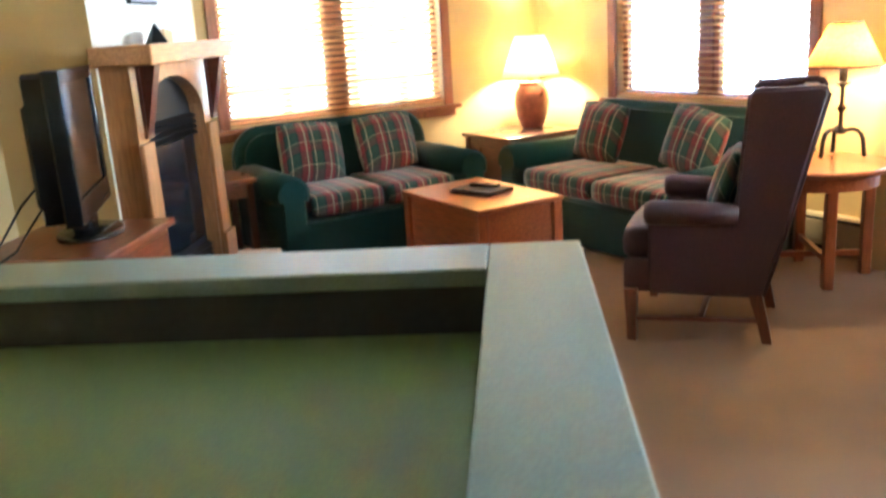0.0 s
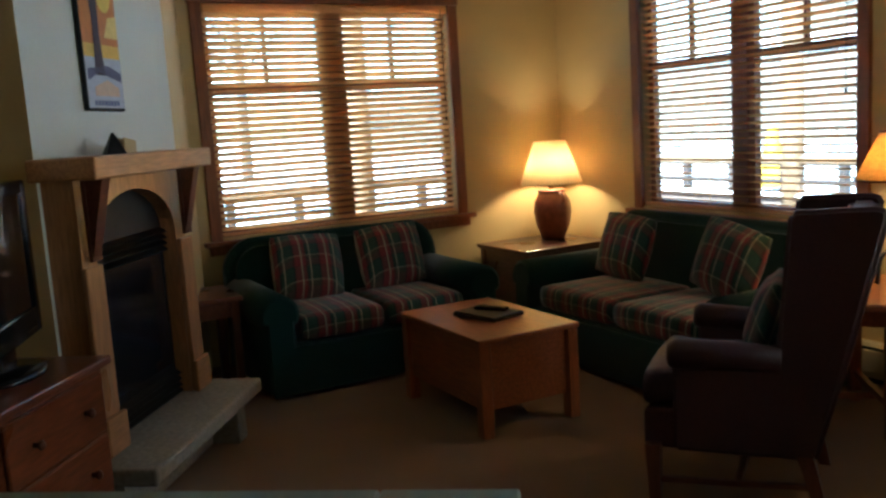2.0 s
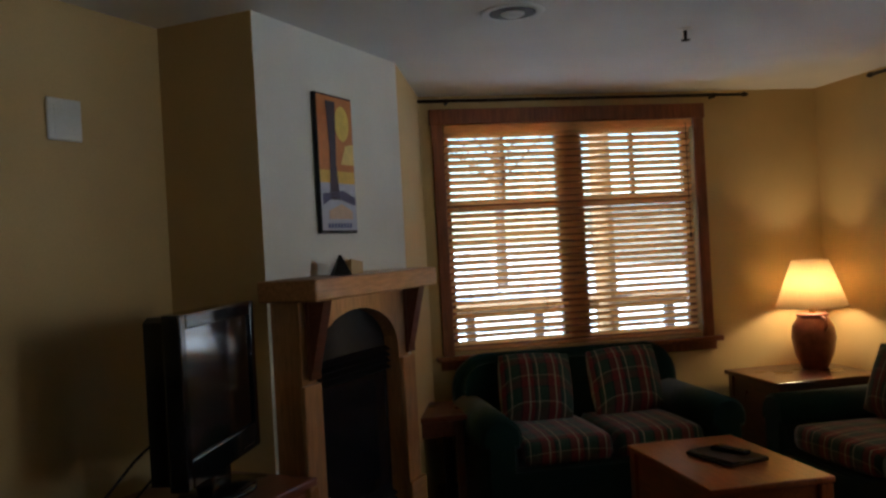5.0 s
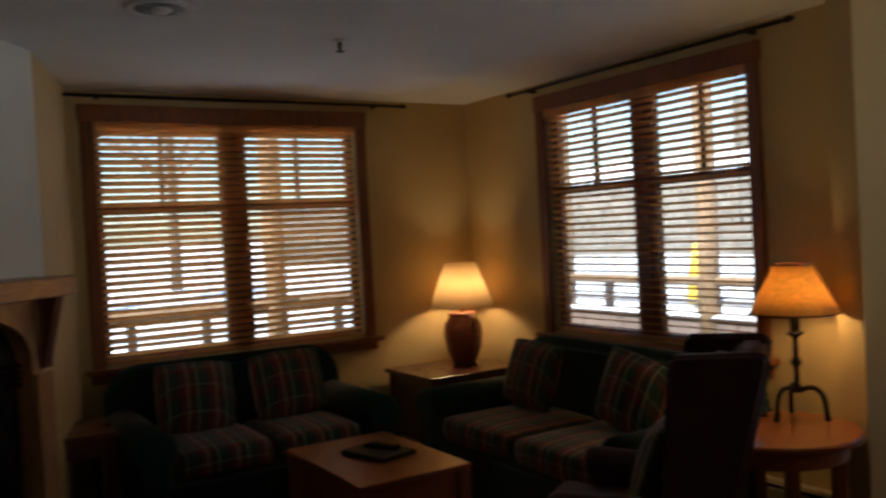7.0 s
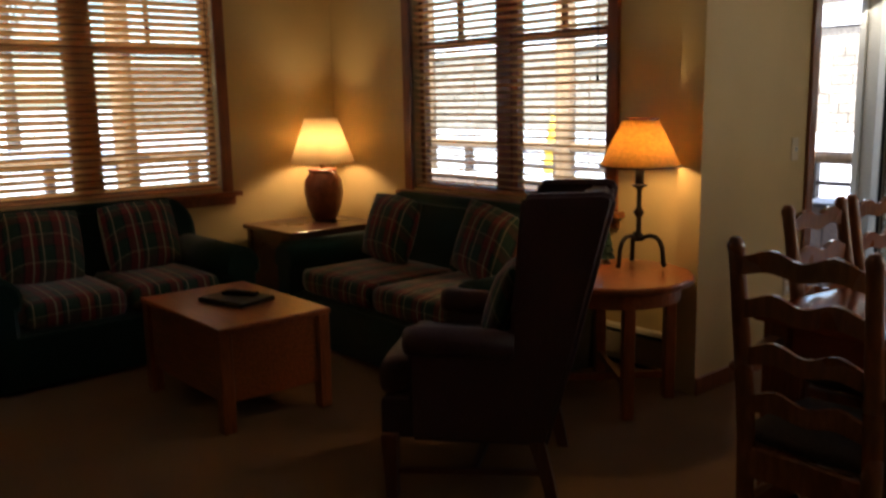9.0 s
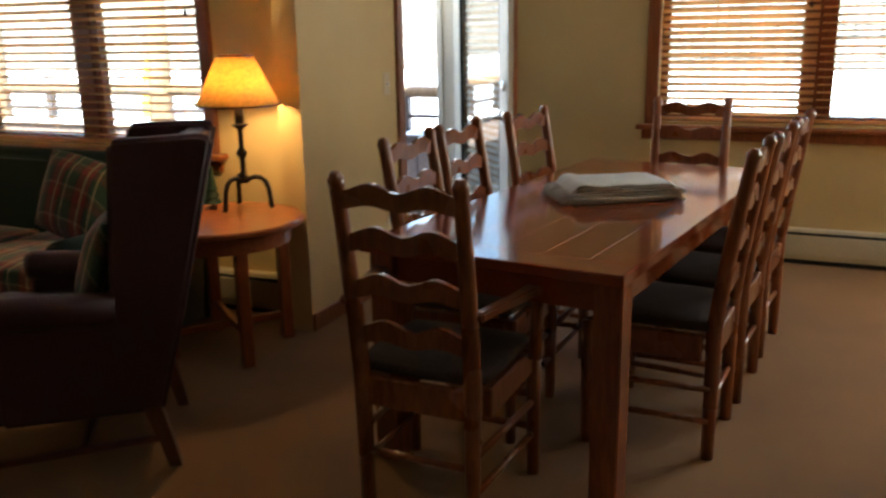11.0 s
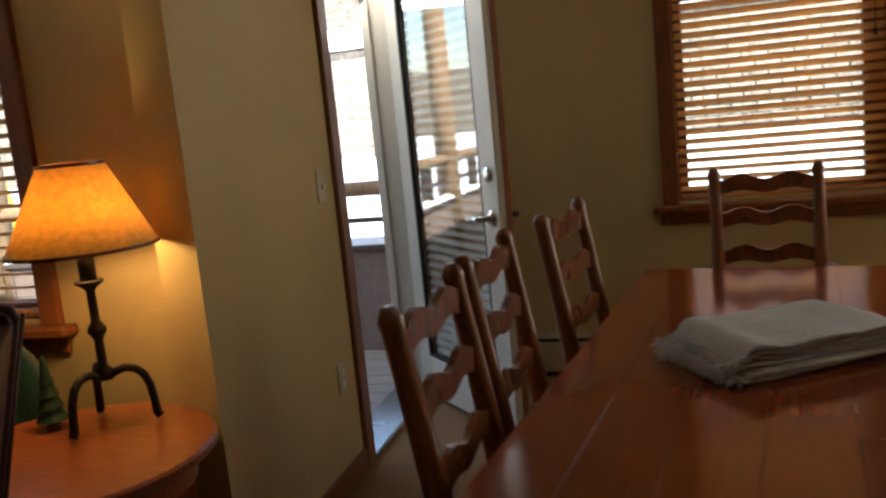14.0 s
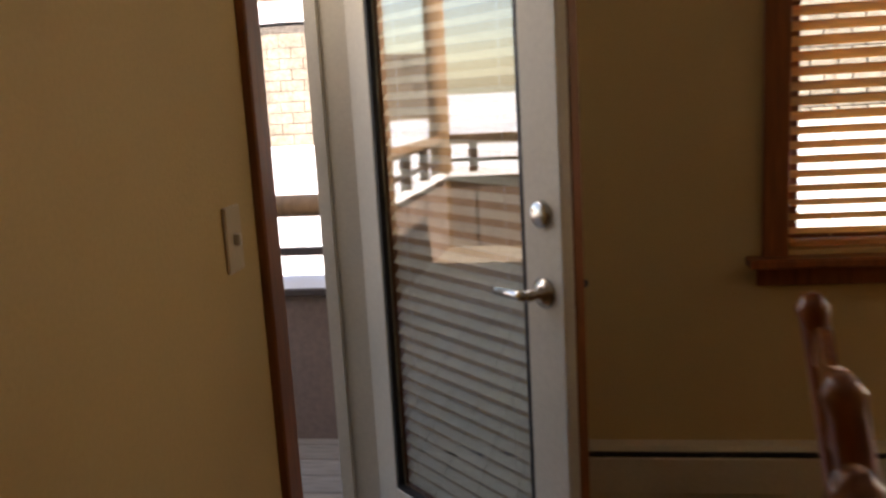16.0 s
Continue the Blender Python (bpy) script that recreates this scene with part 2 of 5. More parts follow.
M_GLASS = glass("window_glass")
M_DOORGLASS = glass("coated_door_glass", 0.22, (0.86, 0.88, 0.86))
M_PINE = mat("dark_pine_paint", (0.01, 0.035, 0.015), 0.6, grain=60, amount=0.3, bump=0.5)
M_SNOW = mat("snow", (0.86, 0.88, 0.92), 0.8, grain=4, amount=0.04, bump=0.5, stains=0.04, spec=0.2)
M_BLOCK = mat("split_face_block", (0.2, 0.175, 0.148), 0.95, grain=14, amount=0.25, bump=0.9, stains=0.2, spec=0.15, vary=0.2)
M_LOG = mat("peeled_log", (0.3, 0.19, 0.11), 0.75, grain=9, amount=0.3, bump=0.35, stretch=(3, 3, 0.6), stains=0.2)
M_RAIL = mat("brown_rail_paint", (0.075, 0.055, 0.048), 0.6, grain=30, amount=0.2, bump=0.15)
M_PARAPET = mat("taupe_siding", (0.21, 0.15, 0.125), 0.75, grain=40, amount=0.14, bump=0.15, vary=0.06)
M_SIDING = mat("grey_green_siding", (0.27, 0.27, 0.22), 0.7, grain=25, amount=0.14, bump=0.15, stretch=(0.6, 6, 6), vary=0.07)
M_DECK = mat("deck_boards", (0.3, 0.25, 0.2), 0.8, grain=12, amount=0.25, bump=0.2, stretch=(0.8, 8, 8), vary=0.15)
M_CLOTH = mat("grey_woven_cloth", (0.6, 0.6, 0.55), 0.95, grain=200, amount=0.25, bump=0.9, stains=0.1, spec=0.1)
M_YELLOW = mat("yellow_paint", (0.75, 0.48, 0.04), 0.5, grain=20, amount=0.1)
M_BARK = mat("bark", (0.16, 0.12, 0.09), 0.9, grain=16, amount=0.35, bump=0.8, stretch=(3, 3, 0.7))


# ---- mesh helpers ----
def box(bm, x0, y0, z0, x1, y1, z1, r=0.0, seg=1):
    tmp = bmesh.new() if r else bm
    c = Matrix.Translation(((x0 + x1) / 2, (y0 + y1) / 2, (z0 + z1) / 2)) @ Matrix.Diagonal((x1 - x0, y1 - y0, z1 - z0, 1))
    bmesh.ops.create_cube(tmp, size=1, matrix=c)
    if r:
        bmesh.ops.bevel(tmp, geom=tmp.edges[:], offset=r, segments=seg, profile=0.5, affect="EDGES")
        add(bm, tmp)
    return bm


def add(bm, tmp, m=None):
    if m is not None:
        tmp.transform(m)
    me = bpy.data.meshes.new("tmp")
    tmp.to_mesh(me)
    tmp.free()
    bm.from_mesh(me)
    bpy.data.meshes.remove(me)
    return bm


def bx(*a, r=0.0, seg=1):
    return box(bmesh.new(), *a, r=r, seg=seg)


def lathe(profile, steps=28, bm=None, cx=0.0, cy=0.0):
    """A turned body from (radius, height) pairs, closed at its ends where the radius is 0."""
    bm = bm or bmesh.new()
    rings = []
    for r, z in profile:
        if r < 1e-5:
            rings.append([bm.verts.new((cx, cy, z))])
        else:
            rings.append([bm.verts.new((cx + r * math.cos(2 * math.pi * k / steps), cy + r * math.sin(2 * math.pi * k / steps), z)) for k in range(steps)])
    for a, b in zip(rings, rings[1:]):
        for k in range(steps):
            q = (k + 1) % steps
            if len(a) == 1 and len(b) == 1:
                continue
            if len(a) == 1:
                bm.faces.new((a[0], b[k], b[q]))
            elif len(b) == 1:
                bm.faces.new((a[k], b[0], a[q]))
            else:
                bm.faces.new((a[k], a[q], b[q], b[k]))
    bmesh.ops.recalc_face_normals(bm, faces=bm.faces)
    return bm


def tube(points, radius, steps=10, bm=None):
    """A round bar along points; radius may be one number or one a point."""
    bm = bm or bmesh.new()
    pts = [Vector(p) for p in points]
    rad = radius if isinstance(radius, (list, tuple)) else [radius] * len(pts)
    rings, side = [], None
    for k, p in enumerate(pts):
        d = (pts[min(k + 1, len(pts) - 1)] - pts[max(k - 1, 0)]).normalized()
        side = (side - d * side.dot(d)).normalized() if side else d.orthogonal().normalized()
        up = d.cross(side)
        rings.append([bm.verts.new(p + rad[k] * (side * math.cos(2 * math.pi * j / steps) + up * math.sin(2 * math.pi * j / steps))) for j in range(steps)])
    for a, b in zip(rings, rings[1:]):
        for j in range(steps):
            bm.faces.new((a[j], a[(j + 1) % steps], b[(j + 1) % steps], b[j]))
    bm.faces.new(rings[0][::-1])
    bm.faces.new(rings[-1])
    return bm


def prism(outline, z0, z1, bm=None, m=None):
    """A flat outline of (x, y) pushed from z0 to z1."""
    own = bmesh.new()
    lo, hi = [own.verts.new((x, y, z0)) for x, y in outline], [own.verts.new((x, y, z1)) for x, y in outline]
    own.faces.new(lo[::-1])
    own.faces.new(hi)
    for k in range(len(lo)):
        q = (k + 1) % len(lo)
        own.faces.new((lo[k], lo[q], hi[q], hi[k]))
    bmesh.ops.recalc_face_normals(own, faces=own.faces)
    return add(bm if bm else bmesh.new(), own, m)


def cushion(w, d, h, puff=0.35, n=8):
    """A stuffed pad, w by d by h about its centre, thicker in its middle."""
    bm = bmesh.new()
    bmesh.ops.create_cube(bm, size=1)
    bmesh.ops.subdivide_edges(bm, edges=bm.edges[:], cuts=n, use_grid_fill=True)
    for v in bm.verts:
        x, y, z = v.co * 2
        e = (1 - x ** 4) * (1 - y ** 4)
        thick = (1 - puff) + puff * e
        round_ = 1 - 0.06 * (x * x * y * y)
        wob = noise.noise(Vector((x * 2.1 + w, y * 2.1, z + d))) * 0.03
        v.co = Vector((x * w / 2 * round_ * (1 - 0.05 * abs(z) ** 3), y * d / 2 * round_ * (1 - 0.05 * abs(z) ** 3), z * h / 2 * (thick + wob)))
    return bm


def finish(name, bm, material, parent=None, smooth=False):
    me = bpy.data.meshes.new(name)
    bm.to_mesh(me)
    bm.free()
    me.materials.append(material)
    ob = new(name, me)
    ob.parent = parent
    if smooth:
        for p in me.polygons:
            p.use_smooth = len(p.vertices) <= 4 or p.area < 0.004
    return ob


def part(name, bm, material, parent, label="", smooth=False):
    return tagged(finish(name, bm, material, parent, smooth), label)


def thing(name, label, category, m=None, group="", kind=""):
    ob = new(name)
    ob.empty_display_size = 0.1
    if m is not None:
        ob.matrix_world = m
    return tagged(ob, label, category, group, kind)


def piece(name, me, parent, m):
    ob = new(name, me)
    ob.parent = parent
    ob.matrix_basis = m
    return ob


def mesh_of(name, bm, material):
    me = bpy.data.meshes.new(name)
    bm.to_mesh(me)
    bm.free()
    me.materials.append(material)
    return me


def setting(name, bm, material, label, category):
    return tagged(finish(name, bm, material), label, category, kind="structure")


# ---- plan ----
CEIL = 2.46
XA, YB, XD, YC = -4.95, 5.19, -1.70, 7.10   # window walls A (west), B, the balcony door wall, window wall C
XE, YS = 3.2, -2.4                            # plain closing walls
T = 0.16
TD_ = 0.12
YD = 5.0                                      # the door wall stands this far out past the sofa wall
U, N = Vector((-0.817, 0.577, 0)), Vector((0.577, 0.817, 0))   # along and out of the fireplace
FL = Vector((-2.98, 1.43, 0))                 # fireplace breast, its corner beside the television
FW = 1.2
CORNER = FL - N * 0.47                        # where the breast meets the wall behind the television
DIAG_END = CORNER - U * 4.6


def fire(u, n, z=0.0):
    """A pose in the fireplace's own axes: x along the breast, y into the wall, z up."""
    p = FL + U * u + N * n
    return Matrix.Translation((p.x, p.y, z)) @ Matrix(((U.x, -N.x, 0, 0), (U.y, -N.y, 0, 0), (0, 0, 1, 0), (0, 0, 0, 1)))


WIN_A = (2.47, 4.335)      # casing's outer edges along y
WIN_B = (-4.085, -2.31)    # along x
WIN_C = (-0.555, 1.36)
SILL, HEAD = 0.80, 2.37
DOOR_Y, DOOR_TOP = (6.03, 6.885), 1.97
CAS = 0.075


def wall_with_hole(name, label, axis, at, thick, lo, hi, hole):
    """A wall along x or y with one through opening (a, b, z0, z1)."""
    bm = bmesh.new()

    def slab(a, b, z0, z1):
        if axis == "x":
            box(bm, a, at, z0, b, at + thick, z1)
        else:
            box(bm, at, a, z0, at + thick, b, z1)
    a, b, z0, z1 = hole
    slab(lo, a, 0, CEIL)
    slab(b, hi, 0, CEIL)
    slab(a, b, z1, CEIL)
    if z0 > 0:
        slab(a, b, 0, z0)
    return setting(name, bm, M_WALL, label, "wall")


bm = bmesh.new()
box(bm, XA - T, YS - T, -0.12, XE + T, YB + T, 0.0)
box(bm, XD - T, YB + T, -0.12, XE + T, YC + T, 0.0)
floor = setting("floor", bm, M_CARPET, "tan brown cut-pile carpet floor, worn", "floor")
bm = bmesh.new()
box(bm, XA - T, YS - T, CEIL, XE + T, YB + T, CEIL + 0.15)
box(bm, XD - T, YB + T, CEIL, XE + T, YC + T, CEIL + 0.15)
setting("ceiling", bm, M_CEIL, "off-white lightly textured flat ceiling", "ceiling")

wall_west = wall_with_hole("wall_west", "cream painted wall behind the loveseat", "y", XA - T, T, 1.2, YB + T,
                           (WIN_A[0] + CAS, WIN_A[1] - CAS, SILL + 0.02, HEAD - CAS))
wall_north = wall_with_hole("wall_north", "cream painted wall behind the long sofa", "x", YB, T, XA, XD - T,
                            (WIN_B[0] + CAS, WIN_B[1] - CAS, SILL + 0.02, HEAD - CAS))
wall_door = wall_with_hole("wall_door", "cream painted wall beside the balcony door", "y", XD - TD_, TD_, YD, YC,
                           (DOOR_Y[0], DOOR_Y[1], 0, DOOR_TOP))
wall_dining = wall_with_hole("wall_dining", "cream painted wall behind the dining table", "x", YC, T, XD - T, NORTH[0],
                             (WIN_C[0] + CAS, WIN_C[1] - CAS, SILL + 0.02, HEAD - CAS))
setting("wall_east", bx(XE, YS, 0, XE + T, YC, CEIL), M_WALL, "plain cream painted wall", "wall")
setting("wall_south", bx(XA - T, YS - T, 0, XE + T, YS, CEIL), M_WALL, "plain cream painted wall", "wall")

wall_with_hole("wall_dining_end", "plain cream painted wall with an added opening, out of view", "x", YC, T, NORTH[0], XE + T, (NORTH[0] + 0.002, NORTH[1], 0.8, 2.3))
# Unseen partition, added to hold the daylight back from the living area.
setting("wall_light_block", bx(1.55, 3.75, 0, XE, 3.9, CEIL), M_WALL, "plain cream painted wall, added out of view to block light", "wall")

p0, p1 = CORNER, DIAG_END
bm = prism([(p0.x, p0.y), (p1.x, p1.y), (p1.x - N.x * T, p1.y - N.y * T), (p0.x - N.x * T + U.x, p0.y - N.y * T + U.y), (p0.x + U.x, p0.y + U.y)], 0, CEIL)
setting("wall_television", bm, M_WALL, "cream painted wall behind the television", "wall")
FR = FL + U * FW
bm = prism([(FL.x, FL.y), (FR.x, FR.y), (XA + 0.002, 2.40), (XA + 0.002, 1.3), (p0.x, p0.y)], 0, CEIL)
chimney = setting("chimney_breast", bm, M_CHIMNEY, "pale painted angled chimney breast", "wall")
chimney.data.materials.append(M_WALL)
for face in chimney.data.polygons:
    face.material_index = 0 if face.normal.dot(N) > 0.95 else 1


# ---- windows and wooden blinds ----
SLAT_PITCH = 0.043


def window(name, label, length, m):
    """Built along local x from 0 to length, local +y going outside, z up; its two sashes have a blind each."""
    w = thing(name, label, "window", m, kind="structure")
    h0, h1, c = SILL, HEAD, CAS
    for a, b in ((0, c), (length - c, length)):
        part("casing", bx(a, -0.02, h0, b, 0.02, h1, r=0.004), M_TRIM, w)
    part("casing", bx(-0.01, -0.024, h1 - 0.095, length + 0.01, 0.02, h1 + 0.005, r=0.004), M_TRIM, w)
    part("window_sill", bx(-0.045, -0.07, h0 - 0.025, length + 0.045, 0.1, h0 + 0.005, r=0.006), M_TRIM, w)
    part("apron", bx(-0.015, -0.02, h0 - 0.085, length + 0.015, -0.001, h0 - 0.026, r=0.004), M_TRIM, w)
    mid = length / 2
    part("mullion", bx(mid - 0.045, 0.06, h0 + 0.006, mid + 0.045, 0.124, h1 - c, r=0.004), M_TRIM, w)
    for a, b in ((c, mid - 0.045), (mid + 0.045, length - c)):
        f = bmesh.new()
        box(f, a, 0.07, h0 + 0.005, a + 0.045, 0.12, h1 - c)
        box(f, b - 0.045, 0.07, h0 + 0.005, b, 0.12, h1 - c)
        box(f, a + 0.045, 0.07, h0 + 0.005, b - 0.045, 0.12, h0 + 0.06)
        box(f, a + 0.045, 0.07, h1 - c - 0.05, b - 0.045, 0.12, h1 - c)
        zr = h0 + 0.60 * (h1 - h0)
        box(f, a + 0.045, 0.072, zr - 0.025, b - 0.045, 0.118, zr + 0.025)
        box(f, (a + b) / 2 - 0.011, 0.08, zr + 0.025, (a + b) / 2 + 0.011, 0.115, h1 - c - 0.05)
        part("window_frame", f, M_TRIM, w)
        for z0, z1 in ((h0 + 0.06, zr - 0.025), (zr + 0.025, h1 - c - 0.05)):
            g = part("pane", bx(a + 0.045, 0.094, z0, b - 0.045, 0.099, z1), M_GLASS, w)
            g.visible_shadow = False
    return w


def blind(length, m, tilt, raised, label):
    """A wooden slat blind, hanging at local y 0.02..0.07 with x from 0 to length."""
    b = thing("wooden_blind", label, "blind", m, "wooden blinds in the windows")
    top, low = HEAD - CAS - 0.03, SILL + 0.03 + raised
    part("valance", bx(0, -0.012, top - 0.045, length, 0.004, top + 0.03, r=0.004), M_SLAT, b)
    part("head_rail", bx(0.004, 0.006, top - 0.03, length - 0.004, 0.055, top + 0.025), M_SLAT, b)
    part("bottom_rail", bx(0.004, 0.004, low, length - 0.004, 0.052, low + 0.018, r=0.004), M_SLAT, b)
    s = bmesh.new()
    k = 5
    rows = []
    for j in range(k):
        y = -0.024 + 0.048 * j / (k - 1)
        z = 0.004 * (1 - (y / 0.024) ** 2)
        rows.append([(0, y, z), (length - 0.008, y, z)])
    top_v = [[s.verts.new(q) for q in r_] for r_ in rows]
    bot_v = [[s.verts.new((q[0], q[1], q[2] - 0.003)) for q in r_] for r_ in rows]
    for j in range(k - 1):
        s.faces.new((top_v[j][0], top_v[j][1], top_v[j + 1][1], top_v[j + 1][0]))
        s.faces.new((bot_v[j][0], bot_v[j + 1][0], bot_v[j + 1][1], bot_v[j][1]))
    s.faces.new((top_v[0][0], bot_v[0][0], bot_v[0][1], top_v[0][1]))
    s.faces.new((top_v[-1][0], top_v[-1][1], bot_v[-1][1], bot_v[-1][0]))
    me = mesh_of("slat", s, M_SLAT)
    rnd = random.Random(int(length * 1000) + int(tilt))
    z = low + 0.045
    while z < top - 0.05:
        piece("slat", me, b, pose(0.004, 0.029, z, tilt + rnd.uniform(-2.5, 2.5), 0, rnd.uniform(-0.15, 0.15)))
        z += SLAT_PITCH
    for x in (0.12, length * 0.37, length * 0.63, length - 0.12):
        part("ladder_cord", tube([(x, 0.003, low), (x, 0.003, top)], 0.0018, 5), M_SLAT, b)
    part("tilt_cord", tube([(length - 0.05, -0.016, top - 0.02), (length - 0.052, -0.017, top - 0.75)], 0.0022, 5), M_IRON, b)
    part("tassel", lathe([(0, 0), (0.008, 0.004), (0.006, 0.03), (0, 0.04)], 8), M_IRON, b).location = (length - 0.052, -0.017, top - 0.79)
    return b


def rod(m, length, label):
    r = thing("curtain_rod", label, "curtain rod", m, "curtain rods over the windows")
    part("bar", tube([(-0.02, 0, 0), (length + 0.02, 0, 0)], 0.011), M_IRON, r, smooth=True)
    for x, s in ((-0.02, -1), (length + 0.02, 1)):
        tip = lathe([(0, 0), (0.012, 0.0), (0.009, 0.012), (0.018, 0.03), (0.014, 0.05), (0, 0.075)], 10)
        tip.transform(pose(x, 0, 0, 0, 90 * s, 0))
        part("finial", tip, M_IRON, r, smooth=True)
    for x in (0.17, length - 0.17):
        part("bracket", bx(x - 0.008, -0.012, -0.02, x + 0.008, 0.055, 0.012, r=0.003), M_IRON, r)


MA = Matrix.Translation((XA, WIN_A[0], 0)) @ pose(0, 0, 0, 0, 0, 90)
MB = Matrix.Translation((WIN_B[0], YB, 0))
MC = Matrix.Translation((WIN_C[0], YC, 0))
for name, m, (a, b), tilt, tilt2, label in (
        ("window_1", MA, WIN_A, TILT_A, TILT_A, "double sash window in red-brown stained wood casing"),
        ("window_2", MB, WIN_B, TILT_B, TILT_B, "double sash window in red-brown wood casing behind the sofa"),
        ("window_3", MC, WIN_C, TILT_C, TILT_C2, "double sash window in stained wood casing beside the dining table")):
    L = b - a
    window(name, label, L, m)
    if tilt == tilt2:
        blind(L - 2 * CAS - 0.012, m @ pose(CAS + 0.006, 0, 0), tilt, 0, "wide honey-coloured wooden slat blind, lowered and tilted half open")
        continue
    half = L / 2 - CAS
    blind(half - 0.008, m @ pose(CAS + 0.004, 0, 0), tilt, 0, "honey-coloured wooden slat blind, lowered and tilted half open")
    blind(half - 0.008, m @ pose(L / 2 + 0.004, 0, 0), tilt2, 0, "honey-coloured wooden slat blind, lowered with open slats")
rod(MA @ pose(-0.07, -0.06, HEAD + 0.05), WIN_A[1] - WIN_A[0] + 0.30, "dark iron curtain rod above the west window, bare")
rod(MB @ pose(-0.16, -0.06, HEAD + 0.05), WIN_B[1] - WIN_B[0] + 0.32, "dark iron curtain rod above the sofa window, bare")

# ---- balcony door ----
d1 = thing("door_1", "open half-glazed balcony door, grey outside and wood inside", "door", kind="structure")
yd0, yd1 = DOOR_Y
part("casing", bx(XD - 0.004, yd0 - 0.07, 0, XD + 0.018, yd0 + 0.006, DOOR_TOP + 0.07, r=0.004), M_TRIM, d1)
part("casing", bx(XD - 0.004, yd0 + 0.006, DOOR_TOP - 0.006, XD + 0.018, yd1 + 0.01, DOOR_TOP + 0.07, r=0.004), M_TRIM, d1)
part("casing", bx(XD - 0.004, yd1 + 0.01, 0, XD + 0.018, yd1 + 0.075, DOOR_TOP + 0.07, r=0.004), M_TRIM, d1)
f = bmesh.new()
box(f, XD - TD_ - 0.015, yd1 - 0.045, 0.03, XD - 0.006, yd1, DOOR_TOP)
box(f, XD - TD_ - 0.015, yd0, 0.03, XD - 0.1, yd0 + 0.02, DOOR_TOP)
box(f, XD - TD_ - 0.015, yd0 + 0.02, DOOR_TOP - 0.04, XD - 0.006, yd1 - 0.045, DOOR_TOP)
box(f, XD - TD_ - 0.015, yd1 - 0.07, 0.03, XD - TD_ + 0.02, yd1 - 0.045, DOOR_TOP - 0.04)
part("door_frame", f, M_DOOR, d1)
part("threshold", bx(XD - TD_ - 0.05, yd0, 0.0, XD + 0.02, yd1, 0.03, r=0.006), M_CHROME, d1)
LEAF = 0.85
ang = math.degrees(math.atan2(-0.66, 0.62))
leaf = part("door_leaf", bmesh.new(), M_DOOR, d1, "grey clad glazed door leaf standing open")
leaf.matrix_basis = pose(XD + 0.012, yd1 - 0.03, 0.02, 0, 0, ang)
f = bmesh.new()   # local x along the leaf, local -y its outer face
for a, b, z0, z1 in ((0, 0.105, 0, 1.96), (LEAF - 0.12, LEAF, 0, 1.96), (0.105, LEAF - 0.12, 0, 0.19), (0.105, LEAF - 0.12, 1.86, 1.96)):
    box(f, a, -0.045, z0, b, -0.012, z1, r=0.003)
f.to_mesh(leaf.data)
f.free()
f = bmesh.new()
for a, b, z0, z1 in ((0, 0.105, 0, 1.96), (LEAF - 0.12, LEAF + 0.002, 0, 1.96), (0.105, LEAF - 0.12, 0, 0.19), (0.105, LEAF - 0.12, 1.86, 1.96)):
    box(f, a, -0.0118, z0, b, 0.012, z1)
part("inner_face", f, M_TRIM, leaf, "red-brown stained wood inner face")
part("pane", bx(0.1, -0.026, 0.185, LEAF - 0.115, -0.018, 1.865), M_DOORGLASS, leaf).visible_shadow = False
f = bmesh.new()
for a, b, z0, z1 in ((0.105, 0.118, 0.19, 1.86), (LEAF - 0.133, LEAF - 0.12, 0.19, 1.86), (0.118, LEAF - 0.133, 0.19, 0.203), (0.118, LEAF - 0.133, 1.847, 1.86)):
    box(f, a, -0.043, z0, b, -0.027, z1)
part("gasket", f, M_BLACK, leaf)
me = mesh_of("slat", bx(0.112, -0.0125, -0.001, LEAF - 0.127, 0.0125, 0.001), M_DOORBLIND)
for k in range(40):
    piece("slat", me, leaf, pose(0, 0.0, 0.215 + k * 0.041, 48 if k % 7 else 44, 0, 0))
for x in (0.2, LEAF - 0.22):
    part("blind_cord", tube([(x, -0.0145, 0.2), (x, -0.0145, 1.85)], 0.0012, 4), M_WHITE, leaf)
hx = LEAF - 0.06
rose = lathe([(0, 0), (0.033, 0), (0.033, 0.006), (0.02, 0.012), (0.012, 0.03), (0.012, 0.055), (0, 0.055)], 20)
rose.transform(pose(hx, -0.045, 0.89, 90, 0, 0))
handle = part("door_handle", rose, M_CHROME, leaf, "satin nickel lever handle", smooth=True)
add_lever = tube([(hx, -0.095, 0.89), (hx - 0.03, -0.1, 0.89), (hx - 0.11, -0.092, 0.885)], [0.012, 0.011, 0.009], 12)
part("lever", add_lever, M_CHROME, leaf, smooth=True)
bolt = lathe([(0, 0), (0.03, 0), (0.03, 0.008), (0.024, 0.014), (0, 0.015)], 20)
bolt.transform(pose(hx, -0.045, 1.06, 90, 0, 0))
part("deadbolt", bolt, M_CHROME, leaf, "round satin nickel deadbolt plate", smooth=True)
knob = tube([(hx, 0.012, 0.89), (hx, 0.07, 0.89), (hx - 0.08, 0.075, 0.89)], 0.011, 10)
part("inner_handle", knob, M_IRON, leaf, smooth=True)

# ---- baseboards, heaters, switches ----
bb = bmesh.new()
box(bb, XD, YD, 0, XD + 0.014, yd0 - 0.072, 0.085, r=0.003)
box(bb, XD, yd1 + 0.077, 0, XD + 0.014, YC - 0.05, 0.085, r=0.003)
setting("baseboard", bb, M_TRIM, "stained wood baseboard along the door wall", "baseboard")


